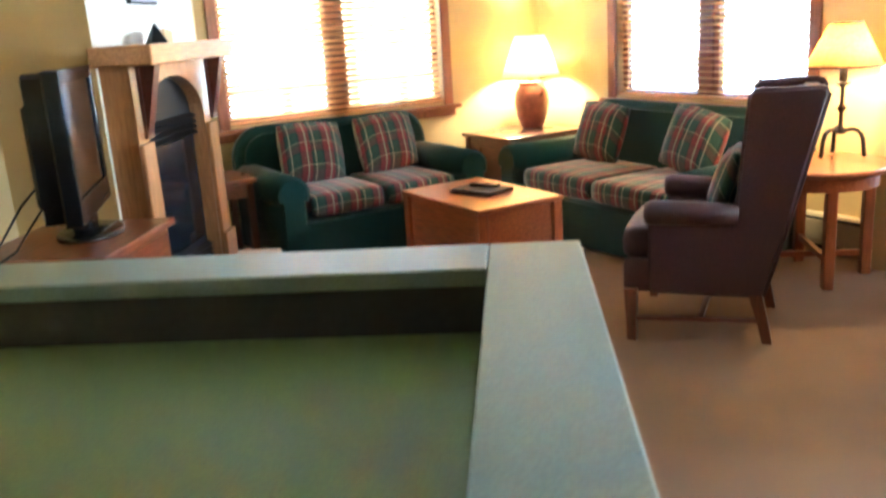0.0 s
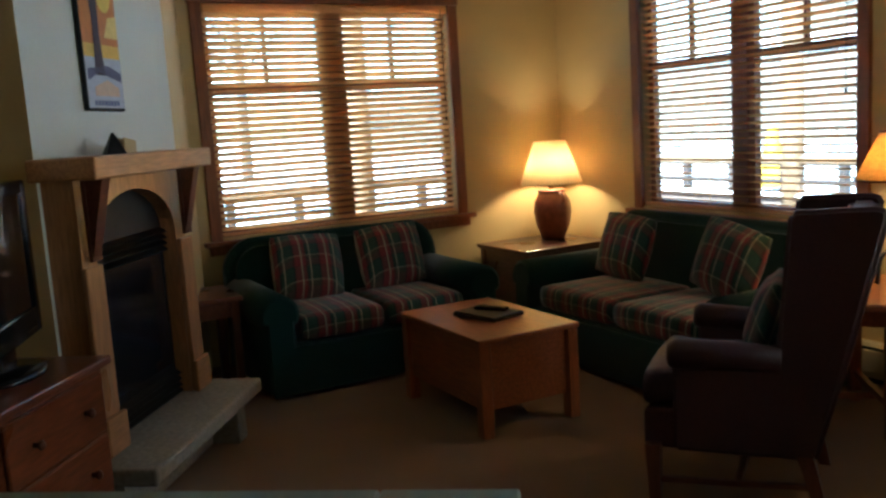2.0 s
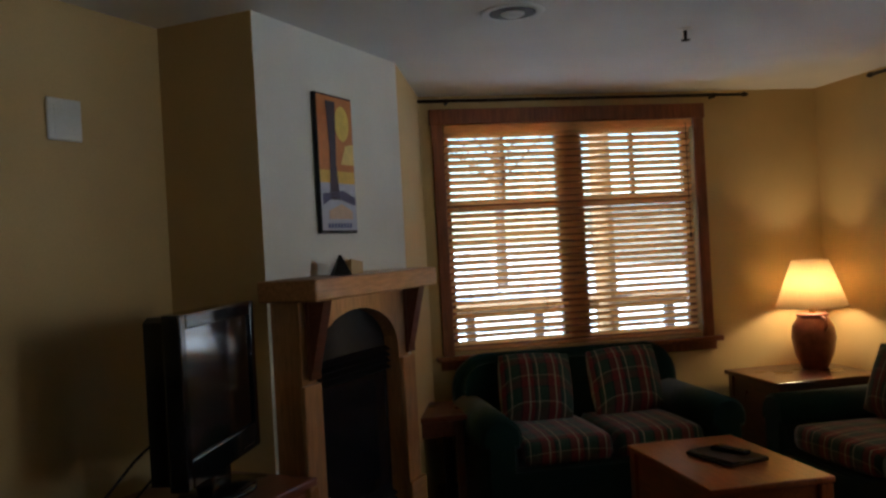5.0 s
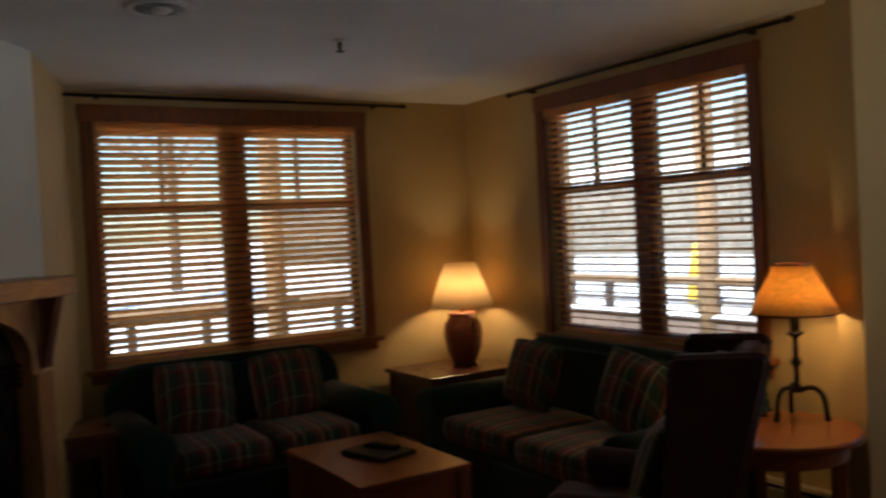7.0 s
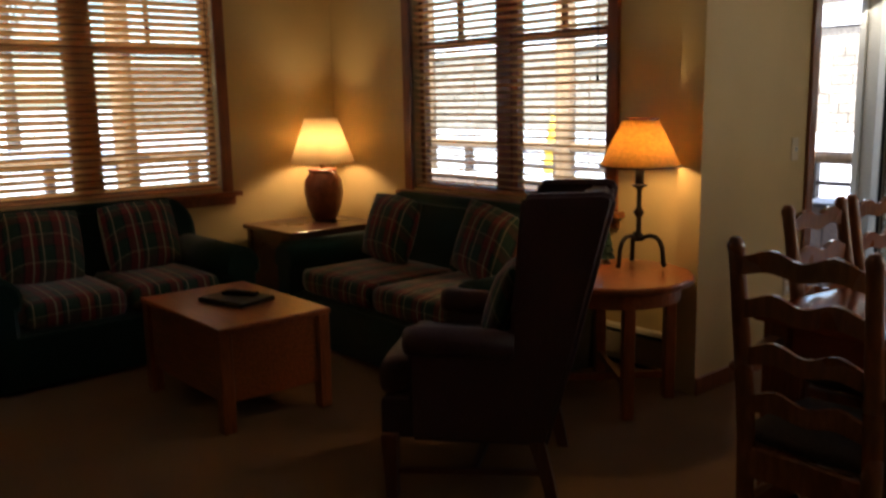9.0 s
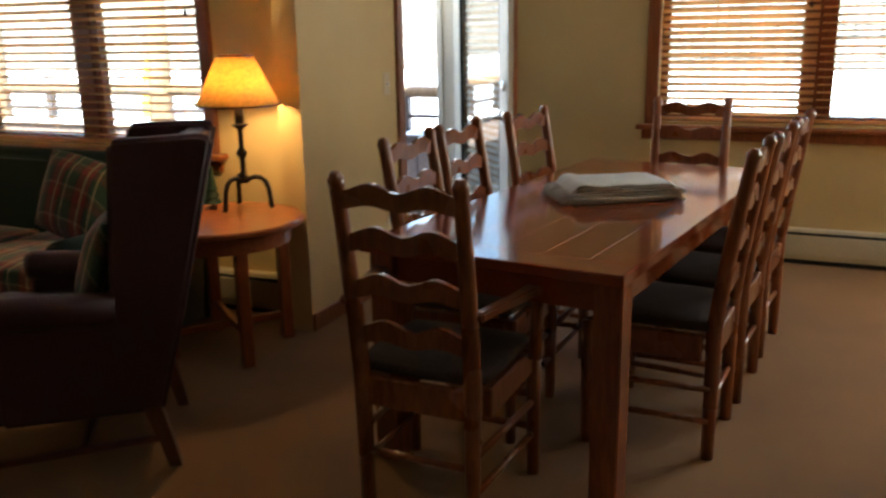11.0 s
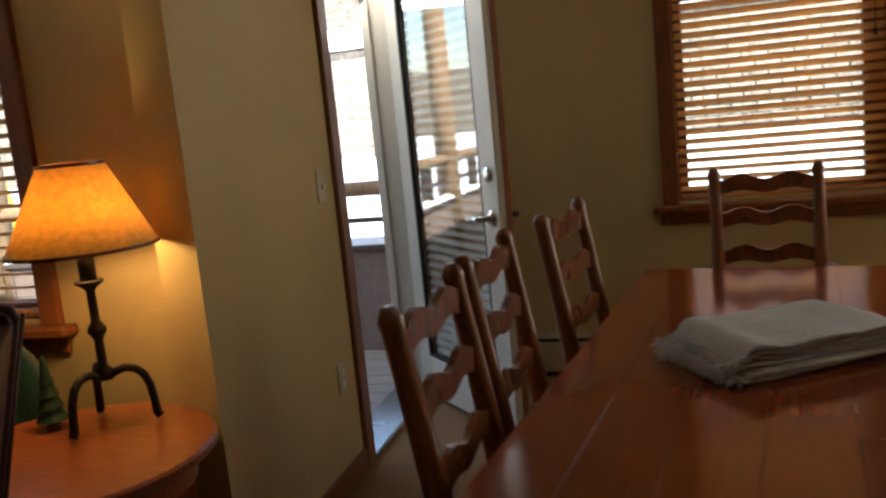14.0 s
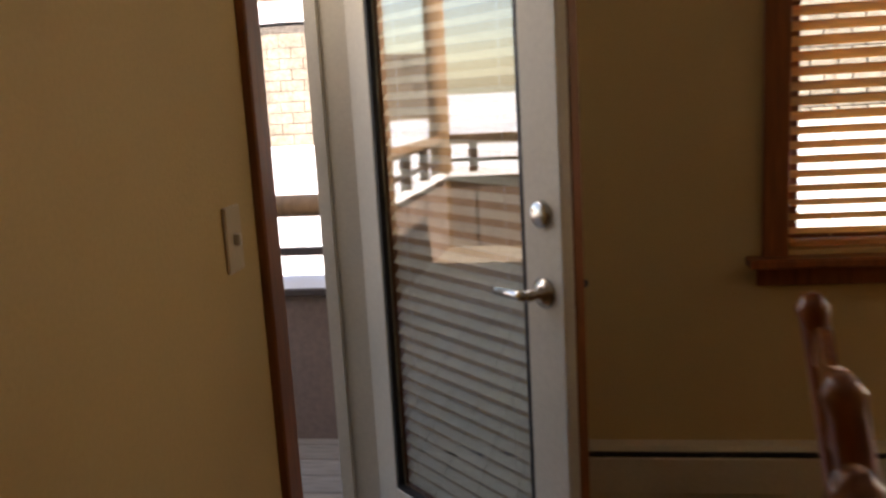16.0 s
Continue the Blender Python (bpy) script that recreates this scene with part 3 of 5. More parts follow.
def heater(m, length, label):
    h = thing("baseboard_heater", label, "heater", m, "baseboard heaters under the windows")
    prof = [(0, 0.03), (0.055, 0.03), (0.06, 0.06), (0.06, 0.17), (0.035, 0.205), (0, 0.21)]
    body = prism(prof, 0.03, length - 0.03, m=Matrix(((0, 0, 1, 0), (-1, 0, 0, 0), (0, 1, 0, 0), (0, 0, 0, 1))))
    part("body", body, M_HEATER, h)
    part("air_slot", bx(0.05, -0.0565, 0.172, length - 0.05, -0.045, 0.19), M_BLACK, h)
    part("lower_slot", bx(0.05, -0.05, 0.004, length - 0.05, -0.01, 0.029), M_BLACK, h)
    for a in (0, length - 0.03):
        part("end_cap", bx(a, -0.066, 0.0, a + 0.03, -0.001, 0.216, r=0.005), M_HEATER, h)


heater(pose(-3.9, YB, 0), 3.9 + XD - TD_ - 0.005, "cream enamel baseboard heater under the sofa window")
heater(pose(XD + 0.06, YC, 0)  @ Matrix.Diagonal((1, 1, 1.02, 1)), 4.4, "cream enamel baseboard heater along the dining wall")


def plate(name, z, y, label, outlet=False):
    s = thing(name, label, "switch" if not outlet else "outlet", pose(XD, y, z))
    part("plate", bx(0, -0.035, -0.058, 0.006, 0.035, 0.058, r=0.003), M_IVORY, s)
    if outlet:
        for dz in (-0.022, 0.022):
            part("socket", bx(0.006, -0.014, dz - 0.014, 0.0085, 0.014, dz + 0.014, r=0.002), M_WHITE, s)
    else:
        part("toggle", bx(0.006, -0.005, -0.011, 0.017, 0.005, 0.009, r=0.002), M_WHITE, s)


plate("light_switch", 1.115, 5.842, "cream toggle light switch on the door wall")
plate("wall_outlet", 0.41, 5.828, "cream wall outlet low on the door wall", True)

# ---- ceiling fittings ----
dl = thing("recessed_downlight", "round recessed ceiling downlight, switched off", "downlight", pose(-3.02, 2.49, CEIL) @ Matrix.Diagonal((1.2, 1.2, 1, 1)))
part("trim_ring", lathe([(0.08, -0.001), (0.112, -0.001), (0.11, -0.005), (0.1, -0.007), (0.082, -0.005), (0.08, -0.001)], 36), M_CEIL, dl, "white enamel trim ring", smooth=True)
# No hole is cut: the recess's shade is a dark disc under the ceiling.
part("recess_disc", lathe([(0.0, -0.0035), (0.0815, -0.0035), (0.0815, -0.0062), (0.06, -0.0072), (0.0, -0.0075)], 36), M_DARKPAINT, dl, "dark disc standing in for the shaded recess")
part("lamp_glass", lathe([(0, -0.024), (0.026, -0.021), (0.04, -0.013), (0.042, -0.0076), (0, -0.0076)], 24), M_CEIL, dl, "pale unlit lamp glass", smooth=True)
sp = thing("fire_sprinkler", "small white pendant fire sprinkler on the ceiling", "sprinkler", pose(-3.3, 3.4, CEIL))
part("escutcheon", lathe([(0, -0.012), (0.014, -0.012), (0.035, -0.003), (0.036, 0), (0, 0)], 20), M_WHITE, sp, smooth=True)
part("stem", lathe([(0, -0.055), (0.006, -0.055), (0.009, -0.012), (0, -0.012)], 10), M_IRON, sp)
part("deflector", lathe([(0, -0.06), (0.022, -0.058), (0.022, -0.055), (0, -0.055)], 12), M_IRON, sp)
wp = CORNER - U * 0.5
spk = thing("wall_speaker", "small square white wall grille, high on the wall", "speaker",
            Matrix.Translation((wp.x, wp.y, 2.03)) @ Matrix(((-U.x, N.x, 0, 0), (-U.y, N.y, 0, 0), (0, 0, 1, 0), (0, 0, 0, 1))))
part("frame", bx(-0.075, 0, -0.075, 0.075, 0.014, 0.075, r=0.005), M_WHITE, spk)
for k in range(7):
    part("louvre", bx(-0.05, 0.014, -0.05 + k * 0.0155, 0.05, 0.018, -0.042 + k * 0.0155), M_WHITE, spk)

# ---- fireplace ----
fp = thing("fireplace", "oak fireplace surround with arched black gas insert", "fireplace", fire(0, 0))
OU = 0.47   # opening's middle along the breast
HW, SPRING, ARCH = 0.35, 1.06, 1.26
out = [(OU - 0.45, 0.27), (OU - 0.45, 1.33), (OU + 0.45, 1.33), (OU + 0.45, 0.27), (OU + HW, 0.27), (OU + HW, SPRING)]
for k in range(1, 16):
    a = math.pi * k / 16
    out.append((OU + HW * math.cos(a), SPRING + (ARCH - SPRING) * math.sin(a)))
out += [(OU - HW, SPRING), (OU - HW, 0.27)]
STAND = Matrix(((1, 0, 0, 0), (0, 0, 1, 0), (0, 1, 0, 0), (0, 0, 0, 1)))


def front(outline, y0, y1, bm=None):
    """An outline in x and z pushed along y."""
    own = bmesh.new()
    a, b = [own.verts.new((x, y0, z)) for x, z in outline], [own.verts.new((x, y1, z)) for x, z in outline]
    own.faces.new(a)
    own.faces.new(b[::-1])
    for k in range(len(a)):
        q = (k + 1) % len(a)
        own.faces.new((a[k], b[k], b[q], a[q]))
    bmesh.ops.recalc_face_normals(own, faces=own.faces)
    return add(bm if bm else bmesh.new(), own)


part("surround", front(out, -0.13, -0.001), M_MANTELV, fp, "honey oak surround with an arched opening")
for a in (OU - 0.47, OU + 0.35):
    part("pilaster", bx(a, -0.155, 0.27, a + 0.12, -0.131, 1.0, r=0.004), M_MANTELV, fp)
    part("plinth", bx(a - 0.015, -0.175, 0.27, a + 0.135, -0.156, 0.42, r=0.004), M_MANTEL, fp)
    part("corbel", front([(a + 0.025, 1.325), (a + 0.095, 1.325), (a + 0.095, 1.02), (a + 0.025, 1.02)], -0.17, -0.1555), M_DARKWOOD, fp, "dark stained corbel")
    k2 = bmesh.new()
    prism([(-0.24, 1.325), (-0.17, 1.04), (-0.171, 1.325)], a + 0.03, a + 0.09, bm=k2, m=Matrix(((0, 0, 1, 0), (1, 0, 0, 0), (0, 1, 0, 0), (0, 0, 0, 1))))
    part("bracket", k2, M_DARKWOOD, fp)
part("mantel_shelf", bx(OU - 0.53, -0.27, 1.326, OU + 0.52, -0.001, 1.41, r=0.008, seg=2), M_MANTEL, fp, "thick oak mantel shelf")
part("firebox", bx(OU - HW - 0.01, -0.06, 0.275, OU + HW + 0.01, -0.002, 1.27), M_BLACK, fp, "black metal firebox")
part("glass_front", bx(OU - HW + 0.05, -0.075, 0.42, OU + HW - 0.05, -0.061, 0.95, r=0.004), M_FIREGLASS, fp, "dark glass front")
for z in [1.05 - 0.028 * k for k in range(4)] + [0.29 + 0.028 * k for k in range(4)]:
    lv = bx(-HW + 0.01, -0.02, -0.003, HW - 0.01, 0.012, 0.003)
    lv.transform(pose(OU, -0.075, z, 35, 0, 0))
    part("louvre", lv, M_BLACK, fp)
he = thing("hearth", "raised pale stone hearth slab before the fireplace", "hearth", fire(0, 0))
part("slab", bx(-0.12, -0.40, 0.20, 1.03, -0.001, 0.268, r=0.012, seg=2), M_STONE, he)
part("plinth", bx(0.0, -0.2, 0, 0.86, -0.001, 0.199), M_STONE, he)
part("support", bx(0.83, -0.34, 0, 0.93, -0.2005, 0.199, r=0.006), M_STONE, he)

# poster on the breast
PW, PH, PU, PZ = 0.30, 0.61, 0.535, 1.59
po = thing("wall_poster", "tall framed poster with a dark tree, yellow sun and snow", "picture", fire(PU, 0.0, PZ))
part("frame", bx(-PW / 2, -0.025, 0, PW / 2, -0.002, PH, r=0.003), M_BLACK, po)


def ink(x0, z0, x1, z1, y, colour, nm, pts=None):
    o = [(x * PW - PW / 2, z * PH) for x, z in (pts or ((x0, z0), (x1, z0), (x1, z1), (x0, z1)))]
    part(nm, front(o, y, y + 0.0008), flat_ink(nm + "_ink", colour), po)


ink(0.02, 0.45, 0.98, 0.985, -0.0262, (0.6, 0.22, 0.06), "orange_sky")
ink(0.02, 0.36, 0.98, 0.45, -0.0262, (0.75, 0.5, 0.1), "yellow_band")
ink(0.02, 0.02, 0.98, 0.36, -0.0262, (0.5, 0.52, 0.62), "snow_field")
ink(0, 0, 0, 0, -0.0276, (0.8, 0.6, 0.12), "sun_disc", [(0.68 + 0.2 * math.cos(k * math.pi / 10), 0.8 + 0.13 * math.sin(k * math.pi / 10)) for k in range(20)])
ink(0, 0, 0, 0, -0.0276, (0.8, 0.62, 0.2), "glow", [(0.6, 0.5), (0.98, 0.5), (0.98, 0.66), (0.75, 0.64)])
ink(0, 0, 0, 0, -0.029, (0.06, 0.04, 0.07), "tree", [(0.25, 0.24), (0.52, 0.24), (0.46, 0.5), (0.5, 0.95), (0.24, 0.95), (0.3, 0.6), (0.28, 0.4)])
ink(0, 0, 0, 0, -0.029, (0.12, 0.11, 0.22), "hills", [(0.05, 0.2), (0.35, 0.26), (0.95, 0.2), (0.95, 0.26), (0.6, 0.31), (0.05, 0.28)])
ink(0, 0, 0, 0, -0.029, (0.62, 0.45, 0.33), "cabin", [(0.2, 0.1), (0.85, 0.1), (0.85, 0.16), (0.55, 0.21), (0.2, 0.16)])
for k in range(8):
    ink(0.16 + k * 0.085, 0.035, 0.22 + k * 0.085, 0.07, -0.029, (0.1, 0.12, 0.3), "letter_bar")
# small ornaments on the mantel
orn = thing("mantel_ornament", "small dark pyramid ornament on the mantel", "ornament", fire(0.33, 0.14, 1.41))
bm = bmesh.new()
bmesh.ops.create_cone(bm, segments=4, radius1=0.055, radius2=0.006, depth=0.085, cap_ends=True, matrix=Matrix.Translation((0, 0, 0.0425)))
bmesh.ops.bevel(bm, geom=bm.edges[:], offset=0.003, segments=1, affect="EDGES")
part("body", bm, M_BLACK, orn)
orn2 = thing("mantel_card", "small tan folded card on the mantel", "card", fire(0.44, 0.15, 1.41))
part("front_leaf", front([(-0.05, 0), (0.05, 0), (0.05, 0.05), (-0.05, 0.065)], -0.004, 0.0), flat_ink("card_tan", (0.5, 0.36, 0.16)), orn2)
part("rear_leaf", front([(-0.05, 0), (0.05, 0), (0.05, 0.05), (-0.05, 0.065)], 0.02, 0.023), flat_ink("card_back", (0.5, 0.36, 0.16)), orn2)

# ---- television and its cabinet ----
CB = Vector((-2.60, 1.565, 0))
cm = Matrix.Translation(CB) @ Matrix(((-U.x, -N.x, 0, 0), (-U.y, -N.y, 0, 0), (0, 0, 1, 0), (0, 0, 0, 1)))
cab = thing("television_cabinet", "red-brown oak chest of drawers under the television", "cabinet", cm)
CW, CD, CH = 0.62, 0.5, 0.735
part("body", bx(0.02, 0.02, 0.04, CW - 0.02, CD, CH - 0.03, r=0.004), M_CHEST, cab)
part("top", bx(0, -0.015, CH - 0.029, CW, CD + 0.01, CH, r=0.007, seg=2), M_CHEST, cab)
part("plinth", bx(0.03, 0.04, 0, CW - 0.03, CD - 0.02, 0.039), M_DARKWOOD, cab)
for k in range(3):
    z0 = 0.06 + k * 0.212
    dr = part("drawer", bx(0.045, 0.003, z0, CW - 0.045, 0.019, z0 + 0.2, r=0.005), M_CHEST, cab)
    for x in (0.17, CW - 0.17):
        kn = lathe([(0, 0), (0.008, 0), (0.007, 0.012), (0.016, 0.022), (0.012, 0.03), (0, 0.032)], 14)
        kn.transform(pose(x, 0.003, z0 + 0.1, 90, 0, 0))
        part("knob", kn, M_DARKWOOD, dr, smooth=True)
tv = thing("television", "black flat-screen television on an oval stand", "television", pose(-2.525, 1.25, CH, 0, 0, 162) @ Matrix.Diagonal((0.92, 1, 1, 1)))
base = lathe([(0, 0), (0.15, 0), (0.15, 0.012), (0.135, 0.02), (0, 0.028)], 32)
base.transform(Matrix.Diagonal((1.2, 0.8, 1, 1)))
part("stand", base, M_TVBODY, tv, smooth=True)
part("neck", bx(-0.08, -0.02, 0.02, 0.08, 0.05, 0.11, r=0.008), M_TVBODY, tv)
f = bmesh.new()   # a frame round the screen, with a deeper lip below
for a, b, z0, z1 in ((-0.34, -0.295, 0.085, 0.612), (0.295, 0.34, 0.085, 0.612), (-0.295, 0.295, 0.565, 0.612), (-0.295, 0.295, 0.085, 0.175)):
    box(f, a, -0.04, z0, b, 0.02, z1, r=0.006, seg=2)
part("bezel", f, M_TVBODY, tv)
part("back_shell", front([(-0.32, 0.1), (0.32, 0.1), (0.32, 0.59), (0.29, 0.605), (-0.29, 0.605), (-0.32, 0.59)], 0.0205, 0.085), M_TVBODY, tv)
part("rear_housing", bx(-0.22, 0.086, 0.14, 0.22, 0.125, 0.5, r=0.015, seg=2), M_TVBODY, tv)
part("screen", bx(-0.2945, -0.03, 0.1755, 0.2945, -0.02, 0.5645), M_SCREEN, tv, "dark glossy screen")
for k in range(4):
    part("button", bx(0.15 + k * 0.03, -0.043, 0.105, 0.168 + k * 0.03, -0.0402, 0.113), M_CHROME, tv)
for pts in (((-2.44, 1.12, 0.98), (-2.36, 1.02, 0.9), (-2.25, 0.93, 0.80), (-2.12, 0.84, 0.742), (-2.0, 0.7, 0.745), (-1.95, 0.55, 0.62), (-1.93, 0.4, 0.3), (-1.92, 0.36, 0.005)),
            ((-2.5, 1.13, 0.9), (-2.46, 1.04, 0.8), (-2.38, 0.98, 0.742), (-2.2, 0.9, 0.742), (-2.1, 0.72, 0.745), (-2.05, 0.5, 0.6), (-2.03, 0.42, 0.3), (-2.02, 0.4, 0.005))):
    cable = thing("power_cable", "loose dark cable behind the television", "cable", group="television cables")
    part("cord", tube(pts, 0.0045, 6), M_BLACK, cable, smooth=True)

# ---- bar counter in the foreground ----
BC = Vector((-0.292, 1.763, 0))
bmx = Matrix.Translation(BC) @ Matrix(((-U.x, N.x, 0, 0), (-U.y, N.y, 0, 0), (0, 0, 1, 0), (0, 0, 0, 1)))
bar = thing("bar_counter", "raised bar counter with grey-green laminate rim", "counter", bmx)
part("rim", bx(0, -0.16, 1.0, 0.90, 0, 1.03, r=0.003), M_TOP, bar)
part("rim", bx(0, -1.9, 1.0, 0.16, -0.161, 1.03, r=0.003), M_TOP, bar)
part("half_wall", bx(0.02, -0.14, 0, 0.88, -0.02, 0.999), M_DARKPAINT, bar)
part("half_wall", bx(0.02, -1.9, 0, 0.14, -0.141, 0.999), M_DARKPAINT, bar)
part("worktop", bx(0.141, -1.9, 0.88, 0.88, -0.141, 0.915, r=0.004), M_LOWTOP, bar, "olive green laminate worktop")
part("base_cabinet", bx(0.16, -1.9, 0.0, 0.85, -0.16, 0.879), M_DARKPAINT, bar)


# ---- seating ----
def sofa(label, width, m, pillows, group="green sofas"):
    """Faces local -y; its back is at local y = 0.9, its middle at x = 0."""
    s = thing("sofa", label, "sofa", m, group)
    w = width / 2
    part("base", bx(-w + 0.06, 0.06, 0.03, w - 0.06, 0.84, 0.30, r=0.03, seg=2), M_GREEN, s)
    sk = bmesh.new()
    box(sk, -w + 0.05, 0.035, 0.02, w - 0.05, 0.06, 0.29, r=0.008)
    part("skirt", sk, M_GREEN, s)
    # back: rounded at its upper corners
    prof = [(-w + 0.03, 0.05), (w - 0.03, 0.05), (w - 0.03, 0.62)]
    for k in range(1, 8):
        a = math.pi / 2 * k / 8
        prof.append((w - 0.25 + 0.22 * math.cos(a), 0.62 + 0.22 * math.sin(a)))
    for k in range(0, 8):
        a = math.pi / 2 + math.pi / 2 * k / 8
        prof.append((-w + 0.25 + 0.22 * math.cos(a), 0.62 + 0.22 * math.sin(a)))
    prof.append((-w + 0.03, 0.62))
    b = front(prof, 0.0, 0.2)
    bmesh.ops.bevel(b, geom=[e for e in b.edges if len(e.link_faces) == 2 and e.calc_face_angle(0) > 1.2 and e.verts[0].co.z > 0.3], offset=0.06, segments=4, affect="EDGES")
    b.transform(pose(0, 0.70, 0, -6, 0, 0))
    part("back", b, M_GREEN, s, smooth=True)
    for sx in (-1, 1):
        arm = bmesh.new()
        prof = [(-0.085, 0.05), (0.085, 0.05), (0.085, 0.42)]
        for k in range(0, 13):
            a = -0.5 + (math.pi + 1.0) * k / 12
            prof.append((0.115 * math.cos(a), 0.475 + 0.115 * math.sin(a)))
        prof.append((-0.085, 0.42))
        front(prof, 0.0, 0.82, arm)
        bmesh.ops.bevel(arm, geom=[e for e in arm.edges if abs(e.verts[0].co.y - e.verts[1].co.y) < 1e-4 and e.verts[0].co.y < 0.01], offset=0.02, segments=2, affect="EDGES")
        arm.transform(pose(sx * (w - 0.115), 0.02, 0, 0, 0, 0))
        part("arm", arm, M_GREEN, s, "rolled green arm", smooth=True)
    sw_ = (width - 0.46) / 2
    for sx in (-1, 1):
        c = cushion(sw_ - 0.01, 0.66, 0.17, 0.25)
        c.transform(pose(sx * sw_ / 2, 0.37, 0.375, 0, 0, 0))
        part("seat_cushion", c, M_PLAID, s, "striped plaid seat cushion", smooth=True)
    for px_, rz, rx in pillows:
        p = thing("throw_pillow", "red and green striped plaid pillow leaning on the sofa", "pillow", m @ pose(px_, 0.56, 0.645, rx, 0, 0) @ pose(0, 0, 0, 0, rz, 0), "plaid pillows on the sofas")
        c = cushion(0.45, 0.40, 0.17, 0.75, 9)
        c.transform(pose(0, 0, 0, 90, 0, 0))
        part("cover", c, M_PLAID, p, smooth=True)
    return s


sofa("dark green loveseat with plaid cushions under the window", 1.52, pose(-3.92, 3.22, 0, 0, 0, 90), ((-0.29, 3, -17), (0.27, -2, -16)))
sofa("dark green sofa with plaid seat cushions along the wall", 1.85, pose(-3.125, 4.10, 0), ((-0.455, 4, -17), (0.375, 12, -15)))


def wing_chair(m):
    """Faces local -y; its sides splay out towards the front."""
    s = thing("wing_chair", "high-backed oxblood leather wing chair on square wooden legs", "armchair", m)

    def half(y):
        return 0.31 - 0.122 * y

    def side_of(bm, sx):
        for v in bm.verts:
            v.co.x = sx * (half(v.co.y) + v.co.x)
        if sx < 0:
            bmesh.ops.reverse_faces(bm, faces=bm.faces[:])
        return bm

    def slab(outline, x0, x1, r):
        own = prism(outline, x0, x1, m=Matrix(((0, 0, 1, 0), (1, 0, 0, 0), (0, 1, 0, 0), (0, 0, 0, 1))))
        bmesh.ops.bevel(own, geom=[e for e in own.edges if e.calc_face_angle(0) > 0.9], offset=r, segments=3, affect="EDGES")
        return own

    # rail under the cushion and the cushion itself, wider in front
    rail = bx(-1, -0.325, 0.215, 1, 0.24, 0.365, r=0.02, seg=3)
    for v in rail.verts:
        v.co.x = (half(v.co.y) - 0.045) * (1 if v.co.x > 0 else -1) * min(1, abs(v.co.x))
    part("seat_frame", rail, M_LEATHER, s, smooth=True)
    c = cushion(0.54, 0.50, 0.15, 0.22, 9)
    for v in c.verts:
        if v.co.y < -0.15:
            v.co.x *= 1.14
    c.transform(pose(0, -0.095, 0.435))
    part("seat_cushion", c, M_LEATHER, s, "worn leather seat cushion", smooth=True)
    b = slab([(0.11, 0.37), (0.20, 0.22), (0.262, 0.22), (0.40, 0.78), (0.468, 1.05), (0.455, 1.068), (0.37, 1.068), (0.33, 1.0), (0.20, 0.62)], -0.235, 0.235, 0.016)
    part("back", b, M_LEATHER, s, smooth=True)
    pad = cushion(0.46, 0.60, 0.10, 0.4, 8)
    pad.transform(pose(0, 0.225, 0.76, 71, 0, 0))
    part("back_cushion", pad, M_LEATHER, s, smooth=True)
    for sx in (-1, 1):
        o = [(-0.215, 0.22), (0.262, 0.205), (0.345, 0.52), (0.408, 0.78), (0.478, 1.06), (0.468, 1.082), (0.44, 1.09), (0.2, 1.085), (0.178, 1.075),
             (0.172, 1.05), (0.155, 0.85), (0.142, 0.7), (0.135, 0.6), (-0.2, 0.575), (-0.215, 0.56)]
        part("side_panel", side_of(slab(o, -0.062, -0.004, 0.014), sx), M_LEATHER, s, "leather side rising into a tall wing", smooth=True)
        roll = tube([(-0.028, y, z) for y, z in ((-0.232, 0.575), (-0.226, 0.575), (-0.2, 0.577), (0.0, 0.572), (0.15, 0.565))], [0.03, 0.046, 0.056, 0.053, 0.046], 18)
        part("arm", side_of(roll, sx), M_LEATHER, s, "rolled leather arm", smooth=True)
        piping = tube([(0.0, y, z) for y, z in ((0.26, 0.22), (0.345, 0.52), (0.409, 0.78), (0.478, 1.06))], 0.006, 6)
        part("piping", side_of(piping, sx), M_LEATHER, s, smooth=True)
        for y0, y1 in ((-0.285, -0.29), (0.278, 0.22)):
            x0, x1 = sx * (half(y0) - 0.03), sx * (half(y1) - 0.035)
            lg = bmesh.new()
            rings = [[lg.verts.new((x + dx * w, y + dy * w, z)) for dx, dy in ((-1, -1), (1, -1), (1, 1), (-1, 1))]
                     for x, y, z, w in ((x0, y0, 0, 0.02), (x0, y0 - (y0 - y1) * 0.3, 0.08, 0.022), (x1, y1, 0.235, 0.028))]
            lg.faces.new(rings[0][::-1])
            lg.faces.new(rings[-1])
            for p_, q_ in zip(rings, rings[1:]):
                for k in range(4):
                    lg.faces.new((p_[k], p_[(k + 1) % 4], q_[(k + 1) % 4], q_[k]))
            part("leg", lg, M_DARKWOODV, s, "dark stained square leg")
        part("stretcher", tube([(sx * (half(-0.27) - 0.03), -0.27, 0.1), (sx * (half(0.25) - 0.035), 0.25, 0.1)], 0.014, 4), M_DARKWOOD, s)
    part("stretcher", bx(-0.27, -0.01, 0.088, 0.27, 0.014, 0.112), M_DARKWOOD, s)
    return s


CHAIR = pose(-1.807, 3.748, 0, 0, 0, 307)
wing_chair(CHAIR)
pl = thing("throw_pillow", "red and green striped plaid pillow in the wing chair", "pillow", CHAIR @ pose(0, 0.085, 0.66, -18, 0, 0), "plaid pillows on the sofas")
c = cushion(0.37, 0.33, 0.13, 0.7)
c.transform(pose(0, 0, 0, 90, 0, 0))
part("cover", c, M_PLAID, pl, smooth=True)


